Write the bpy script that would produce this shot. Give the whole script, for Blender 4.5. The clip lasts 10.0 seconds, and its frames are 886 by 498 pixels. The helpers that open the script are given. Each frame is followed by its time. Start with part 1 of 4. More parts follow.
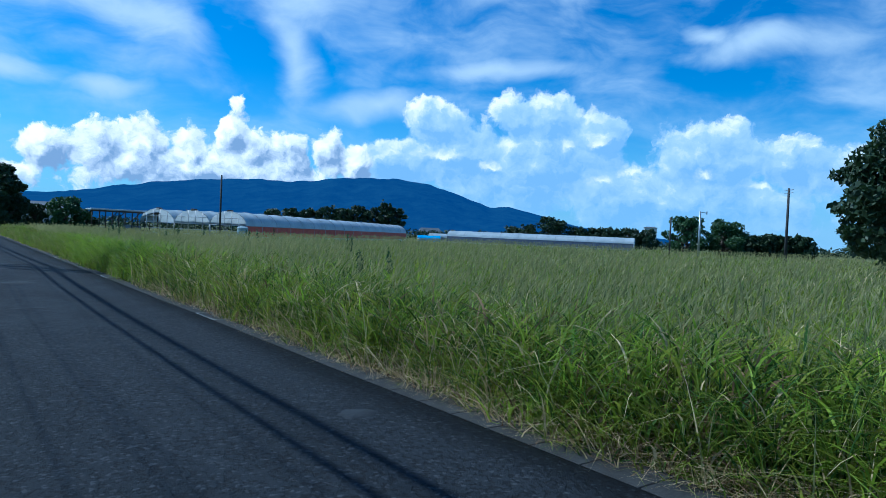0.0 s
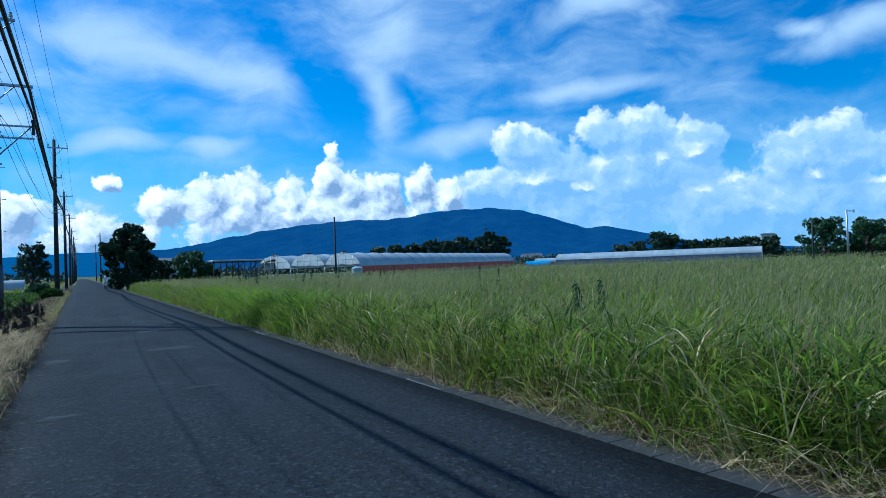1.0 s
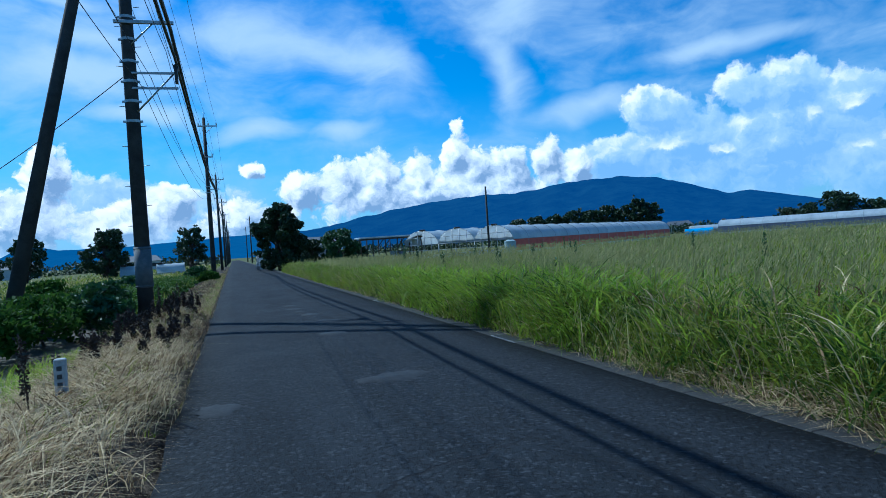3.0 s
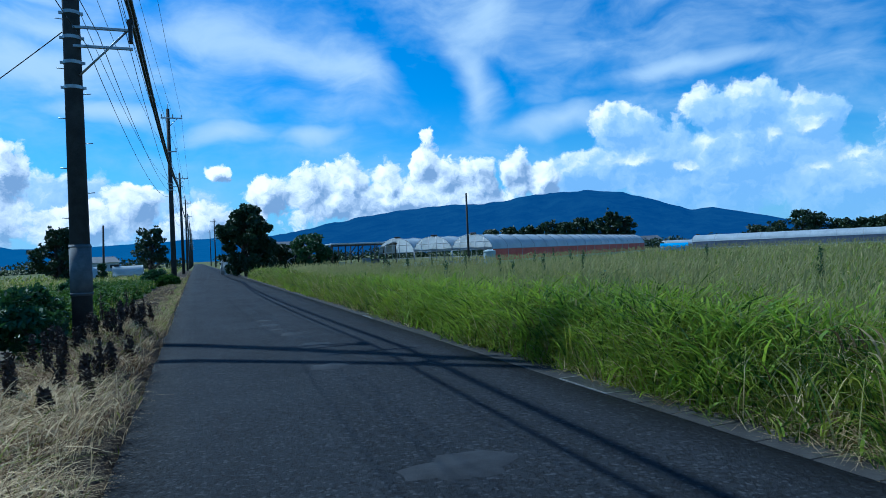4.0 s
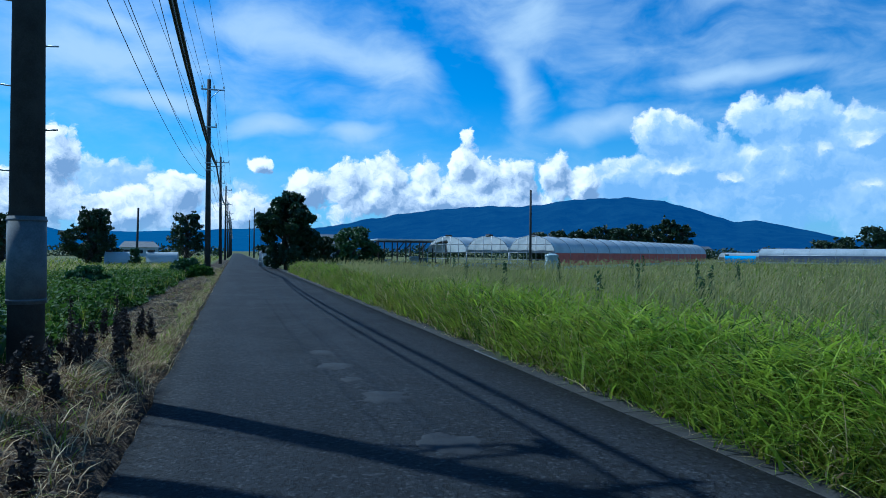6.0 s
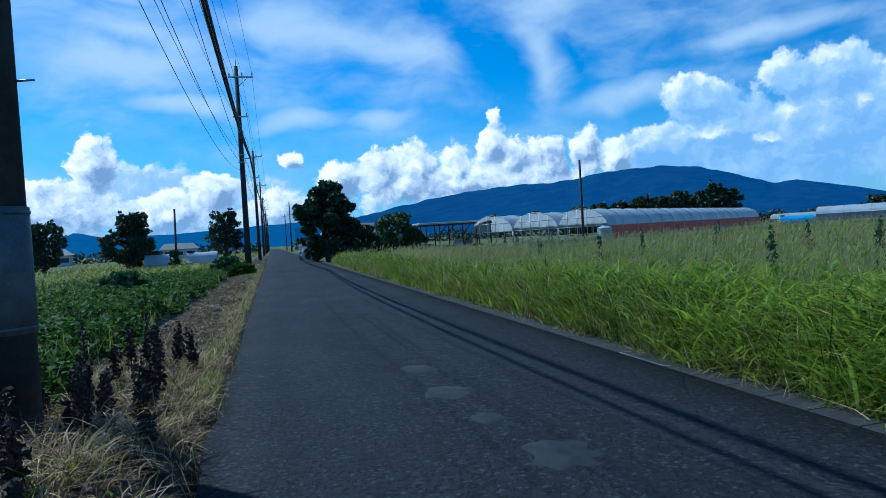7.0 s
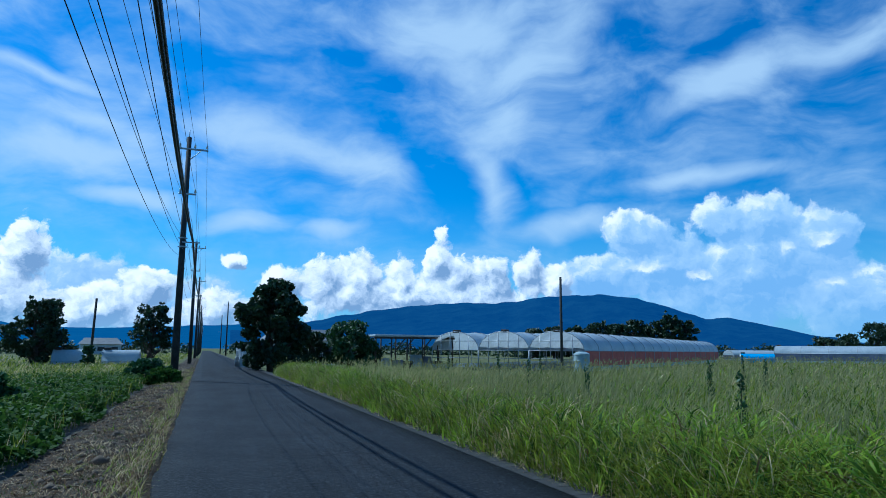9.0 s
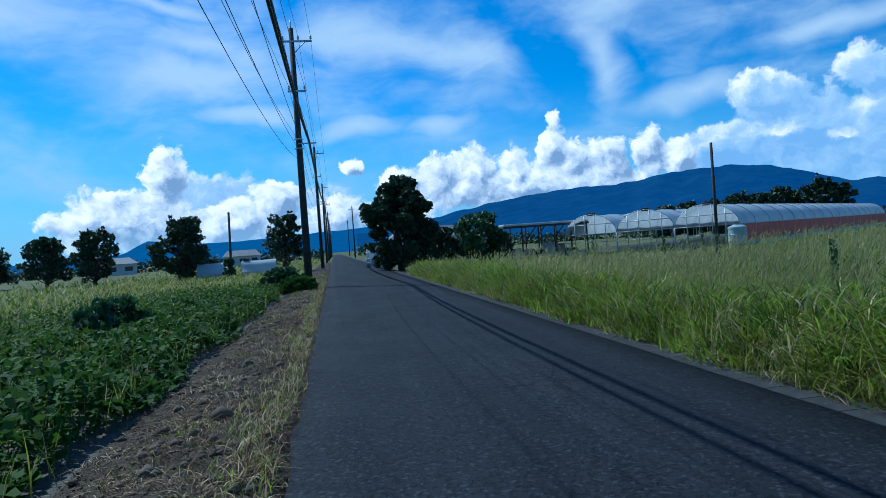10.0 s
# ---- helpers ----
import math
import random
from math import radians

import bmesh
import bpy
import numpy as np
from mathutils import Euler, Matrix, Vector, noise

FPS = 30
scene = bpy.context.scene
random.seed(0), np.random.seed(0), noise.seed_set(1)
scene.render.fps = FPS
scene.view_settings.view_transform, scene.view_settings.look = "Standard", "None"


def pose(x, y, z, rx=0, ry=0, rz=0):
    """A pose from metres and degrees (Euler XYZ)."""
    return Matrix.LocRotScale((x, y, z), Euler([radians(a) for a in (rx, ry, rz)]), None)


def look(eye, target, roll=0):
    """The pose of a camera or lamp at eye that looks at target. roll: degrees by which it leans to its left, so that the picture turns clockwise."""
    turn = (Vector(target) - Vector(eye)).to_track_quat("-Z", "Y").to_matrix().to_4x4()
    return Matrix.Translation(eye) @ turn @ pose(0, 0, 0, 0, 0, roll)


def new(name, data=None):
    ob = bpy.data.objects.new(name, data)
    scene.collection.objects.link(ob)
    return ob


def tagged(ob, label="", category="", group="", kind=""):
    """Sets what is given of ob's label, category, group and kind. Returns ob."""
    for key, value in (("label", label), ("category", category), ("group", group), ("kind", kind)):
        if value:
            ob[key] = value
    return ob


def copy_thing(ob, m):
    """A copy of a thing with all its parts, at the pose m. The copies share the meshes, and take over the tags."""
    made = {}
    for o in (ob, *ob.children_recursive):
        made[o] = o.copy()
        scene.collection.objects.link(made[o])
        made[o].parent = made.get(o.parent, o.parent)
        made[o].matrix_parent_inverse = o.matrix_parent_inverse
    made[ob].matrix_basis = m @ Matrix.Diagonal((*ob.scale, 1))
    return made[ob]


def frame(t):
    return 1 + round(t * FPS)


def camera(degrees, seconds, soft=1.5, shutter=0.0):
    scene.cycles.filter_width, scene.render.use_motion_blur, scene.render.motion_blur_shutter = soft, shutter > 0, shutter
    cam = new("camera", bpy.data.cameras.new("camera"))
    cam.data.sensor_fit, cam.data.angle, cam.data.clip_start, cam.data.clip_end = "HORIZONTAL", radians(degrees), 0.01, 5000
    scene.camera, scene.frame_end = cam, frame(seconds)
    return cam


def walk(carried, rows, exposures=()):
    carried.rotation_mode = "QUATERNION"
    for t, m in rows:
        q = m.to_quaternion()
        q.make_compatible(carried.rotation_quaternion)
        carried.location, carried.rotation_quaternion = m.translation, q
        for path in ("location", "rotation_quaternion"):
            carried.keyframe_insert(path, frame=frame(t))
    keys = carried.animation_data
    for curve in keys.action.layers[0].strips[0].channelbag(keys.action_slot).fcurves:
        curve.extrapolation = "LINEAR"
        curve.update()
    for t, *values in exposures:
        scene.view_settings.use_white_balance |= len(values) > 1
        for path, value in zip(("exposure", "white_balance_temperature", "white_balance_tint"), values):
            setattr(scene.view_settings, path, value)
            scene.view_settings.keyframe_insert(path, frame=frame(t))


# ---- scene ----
cam = camera(67.2, 10.0, soft=0.75)
PATH = [
    (0, (0.873, -0.773, 1.323), (2.074, 0.825, 1.282), 2.5),
    (0.5, (0.72, 0.885, 1.301), (1.883, 2.509, 1.197), -1.4),
    (1, (0.667, 2.405, 1.31), (1.625, 4.16, 1.354), -2.1),
    (1.5, (0.621, 3.862, 1.261), (1.413, 5.697, 1.348), 0.2),
    (2, (0.567, 5.282, 1.249), (1.222, 7.172, 1.249), 0.0),
    (2.2, (0.586, 5.863, 1.292), (1.164, 7.777, 1.259), -2.6),
    (3.3, (0.541, 9.131, 1.336), (1.184, 11.025, 1.323), -5.1),
    (3.5, (0.565, 9.758, 1.347), (1.309, 11.614, 1.321), -4.4),
    (4, (0.558, 11.062, 1.32), (1.255, 12.937, 1.328), -2.4),
    (4.5, (0.706, 12.346, 1.341), (1.447, 14.202, 1.403), -4.9),
    (5, (0.818, 13.098, 1.364), (1.557, 14.953, 1.479), -3.0),
    (5.5, (0.807, 14.954, 1.399), (1.457, 16.844, 1.473), -0.9),
    (6.8, (0.522, 18.548, 1.311), (1.046, 20.477, 1.263), -0.8),
    (7, (0.507, 19.108, 1.318), (1.004, 21.045, 1.28), -3.5),
    (7.5, (0.485, 20.556, 1.385), (1.105, 22.458, 1.357), -4.6),
    (8, (0.41, 21.748, 1.42), (0.91, 23.656, 1.753), 1.0),
    (8.5, (0.387, 23.054, 1.409), (1.056, 24.906, 1.757), -1.7),
    (9, (0.418, 24.384, 1.407), (1.079, 26.248, 1.706), 0.4),
    (9.5, (0.434, 25.782, 1.334), (0.981, 27.705, 1.388), -1.9),
    (10, (0.404, 27.353, 1.411), (0.727, 29.327, 1.398), -4.1),
]
walk(cam, [(t, look(e, g, r)) for t, e, g, r in PATH], [(0.0, 0.06, 4520, 0.0), (4.0, 0.0, 4520, 0.0), (10.0, -0.08, 4520, 0.0)])

# ---- world and sun ----
SUN_WAY = Vector((-0.56, 0.667, 1.0)).normalized()
sun_el = math.asin(SUN_WAY.z)
sun_az = math.atan2(SUN_WAY.x, SUN_WAY.y)


class Nodes:
    """Short hand for node trees."""

    def __init__(self, tree):
        self.tree = tree
        tree.nodes.clear()

    def add(self, kind, *values, **named):
        n = self.tree.nodes.new(kind)
        for i, v in enumerate(values):
            self.put(n.inputs[i], v)
        for k, v in named.items():
            self.put(n.inputs[k.replace("_", " ")], v)
        return n

    def put(self, socket, v):
        if isinstance(v, bpy.types.NodeSocket):
            self.tree.links.new(v, socket)
        elif v is not None:
            socket.default_value = v

    def math(self, op, a, b=None, c=None, clamp=False):
        n = self.tree.nodes.new("ShaderNodeMath")
        n.operation, n.use_clamp = op, clamp
        for i, v in enumerate((a, b, c)):
            self.put(n.inputs[i], v)
        return n.outputs[0]

    def vec(self, op, a, b=None):
        n = self.tree.nodes.new("ShaderNodeVectorMath")
        n.operation = op
        self.put(n.inputs[0], a)
        self.put(n.inputs[1], b)
        return n.outputs["Value"] if op == "LENGTH" else n.outputs[0]

    def noise(self, vector, scale, detail=4.0, rough=0.5, distort=0.0):
        n = self.add("ShaderNodeTexNoise", Vector=vector, Scale=scale, Detail=detail, Roughness=rough, Distortion=distort)
        return n.outputs[0]

    def ramp(self, value, lo, hi, a=0.0, b=1.0, smooth=True):
        n = self.tree.nodes.new("ShaderNodeMapRange")
        n.interpolation_type = "SMOOTHSTEP" if smooth else "LINEAR"
        for i, v in enumerate((value, lo, hi, a, b)):
            self.put(n.inputs[i], v)
        return n.outputs[0]

    def mix(self, f, a, b, blend="MIX"):
        n = self.tree.nodes.new("ShaderNodeMix")
        n.data_type, n.blend_type = "RGBA", blend
        self.put(n.inputs[0], f)
        for i, v in ((6, a), (7, b)):
            self.put(n.inputs[i], (*v, 1.0) if isinstance(v, tuple) and len(v) == 3 else v)
        return n.outputs[2]


def tilted_field(nt, p, blobs):
    """The highest of many soft ellipses, each turned by some degrees."""
    best = None
    for a, e, ra, re, turn in blobs:
        d = nt.vec("SUBTRACT", p, (a, e, 0))
        r = nt.tree.nodes.new("ShaderNodeVectorRotate")
        r.rotation_type = "Z_AXIS"
        nt.put(r.inputs["Vector"], d)
        r.inputs["Angle"].default_value = radians(-turn)
        f = nt.math("SUBTRACT", 1.0, nt.vec("LENGTH", nt.vec("MULTIPLY", r.outputs[0], (1 / ra, 1 / re, 1))))
        best = f if best is None else nt.math("SMOOTH_MAX", best, f, 0.25)
    return best


def blob_field(nt, p, blobs):
    """The highest of many soft ellipses over a plane of azimuth and height, in degrees."""
    best = None
    for a, e, ra, re in blobs:
        d = nt.vec("MULTIPLY", nt.vec("SUBTRACT", p, (a, e, 0)), (1 / ra, 1 / re, 1))
        f = nt.math("SUBTRACT", 1.0, nt.vec("LENGTH", d))
        best = f if best is None else nt.math("SMOOTH_MAX", best, f, 0.12)
    return best


world = bpy.data.worlds.new("sky")
scene.world = world
world.use_nodes = True
nt = Nodes(world.node_tree)
sky = nt.add("ShaderNodeTexSky")
sky.sky_type, sky.sun_disc = "NISHITA", False
sky.sun_elevation, sky.sun_rotation = sun_el, sun_az
sky.air_density, sky.dust_density, sky.ozone_density = 1.0, 0.4, 3.0
blue = nt.add("ShaderNodeHueSaturation", Saturation=1.25, Value=1.0, Color=sky.outputs[0]).outputs[0]
blue = nt.mix(1.0, blue, (0.068, 0.131, 0.152), "MULTIPLY")
way = nt.add("ShaderNodeTexCoord").outputs["Generated"]
sep = nt.add("ShaderNodeSeparateXYZ", way)
azi = nt.math("MULTIPLY", nt.math("ARCTAN2", sep.outputs[0], sep.outputs[1]), 180 / math.pi)
ele = nt.math("MULTIPLY", nt.math("ARCSINE", sep.outputs[2]), 180 / math.pi)
flat = nt.add("ShaderNodeCombineXYZ", azi, ele, 0.0).outputs[0]

# thin high cloud: drawn-out veils
VEILS = [(20, 27, 12, 4.5, -8), (27, 24, 9, 4, 25), (26, 20, 4.5, 4, 35), (24, 14.5, 2.2, 5.0, 10), (4, 17.6, 9, 3.2, -8), (11, 15.6, 7, 2.0, -22), (-10, 17, 9, 2.4, -5),
         (-10, 14.2, 10, 2.6, -3), (-14, 19.8, 8, 0.9, -8), (44, 21.2, 9, 2.0, 22), (53, 23.5, 9, 2.2, 12), (3, 10, 5, 0.9, 4), (-6, 11, 5, 0.9, -4),
         (10, 9.9, 4, 0.8, 3), (31, 10.6, 6, 1.0, 4), (62, 15.5, 8, 1.4, 4), (57, 16.4, 2.5, 0.9, -10), (42, 13.5, 9, 1.0, 4), (-24, 18, 10, 3, 0)]
warp = nt.add("ShaderNodeTexNoise", Vector=flat, Scale=0.085, Detail=3.0, Roughness=0.45).outputs[1]
bent = nt.vec("ADD", flat, nt.vec("MULTIPLY", nt.vec("SUBTRACT", warp, (0.5, 0.5, 0.5)), (10, 6, 0)))
streak = nt.noise(nt.vec("MULTIPLY", bent, (0.12, 0.26, 1)), 1.0, 8.0, 0.58, 0.25)
wide = nt.noise(nt.vec("MULTIPLY", flat, (0.05, 0.10, 1)), 1.0, 5.0, 0.55, 0.5)
body = nt.math("MAXIMUM", tilted_field(nt, bent, VEILS), nt.math("MULTIPLY", nt.math("SUBTRACT", wide, 0.52), 2.2))
veil = nt.math("ADD", body, nt.math("MULTIPLY", nt.math("SUBTRACT", streak, 0.5), 2.1))
veil = nt.math("MULTIPLY", nt.ramp(veil, -0.45, 1.05, 0.0, 0.85), nt.ramp(ele, 27.0, 42.0, 1.0, 0.12))
shade = nt.mix(veil, blue, (0.98, 1.06, 1.09))

# pale air low over the ground
low = nt.ramp(ele, 0.0, 13.0, 0.75, 0.0)
shade = nt.mix(low, shade, (0.46, 0.76, 1.0))

# heaped clouds: distant grey-white masses, then the bright bank over the hill
BANK = [(-13, 7.2, 2.4, 3.0), (-16, 3.5, 7, 3.2), (-4.4, 4.6, 2.8, 2.6), (-8, 3, 5, 2.4), (1, 3, 5, 2.4), (5.8, 5.2, 3.2, 2.6), (9.2, 5.4, 2.8, 2.8), (12.7, 6.0, 2.6, 3.1), (16, 5.8, 2.4, 2.7),
        (19.2, 7.6, 1.7, 3.2), (20.6, 6.2, 2.6, 2.8), (23.6, 5.8, 2.4, 2.8), (27, 6.2, 2.3, 3.0), (29.3, 5.6, 2.0, 2.4), (17, 4.4, 16, 3.0), (2.0, 7.2, 1.7, 0.9)]
MASS = [(-2, 3.5, 7, 3.4), (-9, 4.5, 6, 3.6), (36, 9.3, 4.6, 2.5), (42.6, 10, 3.0, 2.9), (45.6, 10, 3.6, 3.1), (49.8, 8.8, 2.8, 2.9), (39, 7, 6, 4), (44, 6, 12, 5.5), (58, 7, 6.0, 3.8), (55, 3.5, 16, 4.0), (64, 6.5, 4.5, 3.0), (70, 6, 5, 3), (33, 6, 5, 3)]
PUFFS = [(47.4, 7.6, 1.3, 0.9), (49.8, 8.2, 1.3, 1.0), (52.2, 5.8, 2.2, 1.4), (50, 4.8, 1.6, 1.0), (58.2, 5.9, 1.4, 1.0), (65.6, 7.8, 1.5, 1.3), (36.5, 6.6, 3.0, 1.0), (41, 6.0, 1.8, 0.8), (62, 4.6, 2, 0.8)]


def heap(nt, base, blobs, size, rough, sharp, tones, rim, form, lift, low, stir):
    """Heaped cloud: ellipses whose rim is broken up by billows of several sizes, lit from the sun's side, thin towards its foot."""
    wave = nt.add("ShaderNodeTexNoise", Vector=flat, Scale=0.30, Detail=2.0).outputs[1]
    fine = nt.add("ShaderNodeTexNoise", Vector=flat, Scale=1.1, Detail=5.0, Roughness=0.6).outputs[1]
    p = nt.vec("ADD", flat, nt.vec("MULTIPLY", nt.vec("SUBTRACT", wave, (0.5, 0.5, 0.5)), (2.0 * stir, 1.4 * stir, 0)))
    p = nt.vec("ADD", p, nt.vec("MULTIPLY", nt.vec("SUBTRACT", fine, (0.5, 0.5, 0.5)), (1.2 * stir, 1.1 * stir, 0)))

    def field(q):
        v = nt.add("ShaderNodeTexVoronoi", Vector=q, Scale=size, Detail=4.0, Roughness=0.55, Lacunarity=2.3)
        v.feature = "SMOOTH_F1"
        n = nt.math("SUBTRACT", 0.58, v.outputs[0])
        n = nt.math("ADD", n, nt.math("MULTIPLY", nt.math("SUBTRACT", nt.noise(q, size * 1.6, 7.0, 0.62), 0.5), 0.9))
        return nt.math("ADD", blob_field(nt, q, blobs), nt.math("MULTIPLY", n, rough))

    f = field(p)
    toward = field(nt.vec("ADD", p, (-0.45, 0.60, 0)))
    mask = nt.math("MULTIPLY", nt.ramp(f, 0.0, sharp), nt.ramp(ele, low[0], low[1], low[2], 1.0))
    light = nt.math("MULTIPLY", nt.math("SUBTRACT", f, toward), form)
    light = nt.math("ADD", light, nt.ramp(f, 0.0, 0.55, rim, 0.0))
    soft = nt.noise(flat, 0.42, 5.0, 0.55)
    light = nt.math("ADD", light, nt.math("MULTIPLY", nt.math("SUBTRACT", soft, 0.5), 0.7))
    light = nt.math("ADD", light, lift, clamp=True)
    lit, mid, dim = tones
    colour = nt.mix(nt.ramp(light, 0.0, 0.5, smooth=False), dim, mid)
    colour = nt.mix(nt.ramp(light, 0.5, 1.0, smooth=False), colour, lit)
    return nt.mix(mask, base, colour)


PALE = ((1.80, 1.56, 1.32), (0.80, 0.97, 1.12), (0.46, 0.72, 1.02))
BRIGHT = ((1.95, 1.66, 1.40), (1.18, 1.16, 1.16), (0.44, 0.56, 0.74))
shade = heap(nt, shade, MASS, 0.26, 0.50, 0.22, PALE, 0.28, 1.6, 0.16, (0.5, 5.0, 0.55), 1.2)
shade = heap(nt, shade, PUFFS, 0.6, 0.60, 1.1, PALE, 0.10, 1.3, 0.36, (1.5, 5.0, 0.3), 1.0)
shade = heap(nt, shade, BANK, 0.40, 0.55, 0.20, BRIGHT, 0.22, 1.7, 0.30, (0.5, 4.0, 0.6), 0.9)
back = nt.add("ShaderNodeBackground", shade, 0.66)
nt.add("ShaderNodeOutputWorld", back.outputs[0])

sun = new("sun", bpy.data.lights.new("sun", "SUN"))
sun.data.energy, sun.data.angle, sun.data.color = 4.6, radians(0.6), (1.0, 0.93, 0.78)
sun.matrix_world = look((0, 0, 60), Vector((0, 0, 60)) - SUN_WAY)


# ---- materials ----
def rgb(*c):
    return (*c, 1.0)


def surface(name, dark, light, rough=0.8, metal=0.0, scale=6.0, fine=60.0, bump=0.3, gap=0.01, island=0.0, object_random=0.0, spec=0.5, through_light=0.0):
    """A surface whose colour runs between two tones by stains and grain, with fine relief."""
    m = bpy.data.materials.new(name)
    m.use_nodes = True
    n = Nodes(m.node_tree)
    p = n.add("ShaderNodeTexCoord").outputs["Object"]
    a, b = n.noise(p, scale, 5.0, 0.6), n.noise(p, fine, 3.0, 0.6)
    t = n.math("ADD", n.math("MULTIPLY", a, 0.65), n.math("MULTIPLY", b, 0.35))
    t = n.ramp(t, 0.32, 0.68)
    if island:
        r = n.add("ShaderNodeNewGeometry").outputs["Random Per Island"]
        t = n.math("ADD", n.math("MULTIPLY", t, 1 - island), n.math("MULTIPLY", r, island))
    if object_random:
        r = n.add("ShaderNodeObjectInfo").outputs["Random"]
        t = n.math("ADD", n.math("MULTIPLY", t, 1 - object_random), n.math("MULTIPLY", r, object_random))
    colour = n.mix(t, dark, light)
    bsdf = n.add("ShaderNodeBsdfPrincipled")
    n.put(bsdf.inputs["Base Color"], colour)
    n.put(bsdf.inputs["Roughness"], n.ramp(b, 0.2, 0.8, rough - 0.08, min(1.0, rough + 0.08), False))
    bsdf.inputs["Metallic"].default_value = metal
    bsdf.inputs["Specular IOR Level"].default_value = spec
    if bump:
        bp = n.add("ShaderNodeBump", Strength=bump, Distance=gap, Height=n.math("ADD", a, b))
        n.put(bsdf.inputs["Normal"], bp.outputs[0])
    out = bsdf.outputs[0]
    if through_light:
        tr = n.add("ShaderNodeBsdfTranslucent", colour)
        out = n.add("ShaderNodeMixShader", through_light, out, tr.outputs[0]).outputs[0]
    n.add("ShaderNodeOutputMaterial", out)
    return m


def asphalt():
    m = bpy.data.materials.new("asphalt")
    m.use_nodes = True
    n = Nodes(m.node_tree)
    p = n.add("ShaderNodeTexCoord").outputs["Object"]
    stones = n.add("ShaderNodeTexVoronoi", Vector=p, Scale=46.0)
    pale = n.ramp(n.add("ShaderNodeSeparateColor", stones.outputs["Color"]).outputs[0], 0.80, 1.0)
    big = n.noise(p, 0.7, 5.0, 0.6)
    streaks = n.noise(n.vec("MULTIPLY", p, (1.6, 0.12, 1)), 1.0, 4.0, 0.55)
    tone = n.ramp(n.math("ADD", n.math("MULTIPLY", big, 0.5), n.math("MULTIPLY", streaks, 0.5)), 0.35, 0.65)
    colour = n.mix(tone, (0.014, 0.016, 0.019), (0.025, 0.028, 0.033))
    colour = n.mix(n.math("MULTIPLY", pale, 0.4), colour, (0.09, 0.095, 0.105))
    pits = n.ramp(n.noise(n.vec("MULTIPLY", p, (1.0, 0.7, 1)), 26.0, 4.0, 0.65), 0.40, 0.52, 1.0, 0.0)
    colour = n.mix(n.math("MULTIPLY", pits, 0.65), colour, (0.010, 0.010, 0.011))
    wob = n.add("ShaderNodeTexNoise", Vector=p, Scale=2.2, Detail=4.0).outputs[1]
    cell = n.add("ShaderNodeTexVoronoi", Vector=n.vec("ADD", p, n.vec("MULTIPLY", wob, (0.5, 0.5, 0))), Scale=0.42)
    cell.feature = "DISTANCE_TO_EDGE"
    where = n.ramp(n.noise(p, 0.23, 2.0), 0.50, 0.60)
    crack = n.math("MULTIPLY", n.ramp(cell.outputs[0], 0.003, 0.010, 1.0, 0.0), where)
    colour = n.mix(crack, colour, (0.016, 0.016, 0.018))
    bsdf = n.add("ShaderNodeBsdfPrincipled")
    bsdf.inputs["Specular IOR Level"].default_value = 0.1
    n.put(bsdf.inputs["Base Color"], colour)
    n.put(bsdf.inputs["Roughness"], n.ramp(big, 0.3, 0.7, 0.72, 0.9))
    h = n.math("SUBTRACT", n.math("ADD", n.math("MULTIPLY", stones.outputs[0], -0.6), n.noise(p, 160.0, 2.0)), n.math("ADD", crack, pits))
    n.put(bsdf.inputs["Normal"], n.add("ShaderNodeBump", Strength=0.75, Distance=0.008, Height=h).outputs[0])
    n.add("ShaderNodeOutputMaterial", bsdf.outputs[0])
    return m


def distance_mat(name, base, haze_glow, amount):
    """A far wooded hillside, with the air's blue haze mixed in as a glow."""
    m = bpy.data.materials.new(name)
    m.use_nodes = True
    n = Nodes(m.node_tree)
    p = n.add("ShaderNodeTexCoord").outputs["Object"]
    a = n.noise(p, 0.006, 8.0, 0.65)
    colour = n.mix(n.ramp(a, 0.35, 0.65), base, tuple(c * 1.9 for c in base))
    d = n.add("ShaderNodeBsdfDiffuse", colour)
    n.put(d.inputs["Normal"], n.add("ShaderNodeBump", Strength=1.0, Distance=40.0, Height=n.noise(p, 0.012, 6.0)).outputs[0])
    e = n.add("ShaderNodeEmission", rgb(*haze_glow), 1.0)
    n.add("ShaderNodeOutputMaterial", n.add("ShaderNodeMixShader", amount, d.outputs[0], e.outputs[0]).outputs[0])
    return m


M_ASPHALT = asphalt()
M_PATCH = surface("worn_patch", (0.016, 0.018, 0.021), (0.033, 0.036, 0.041), 0.85, scale=6, fine=90, bump=0.6, gap=0.006, spec=0.2)
M_CONCRETE = surface("old_concrete", (0.026, 0.026, 0.027), (0.060, 0.060, 0.060), 0.92, scale=2.5, fine=45, bump=0.7, gap=0.010, object_random=0.15, spec=0.2)
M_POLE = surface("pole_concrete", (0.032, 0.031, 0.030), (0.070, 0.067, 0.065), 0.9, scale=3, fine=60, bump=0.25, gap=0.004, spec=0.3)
M_SHEET = surface("pole_sheet", (0.075, 0.08, 0.085), (0.15, 0.155, 0.16), 0.75, scale=5, fine=50, bump=0.3, gap=0.003)
M_STEEL = surface("galvanised_steel", (0.28, 0.29, 0.30), (0.45, 0.46, 0.47), 0.45, 0.8, scale=8, fine=80, bump=0.1)
M_GRATE = surface("grating_steel", (0.20, 0.20, 0.20), (0.36, 0.36, 0.36), 0.5, 0.7, scale=8, fine=80, bump=0.1)
M_WIRE = surface("cable_black", (0.012, 0.012, 0.014), (0.03, 0.03, 0.032), 0.6, scale=8, fine=80, bump=0.0)
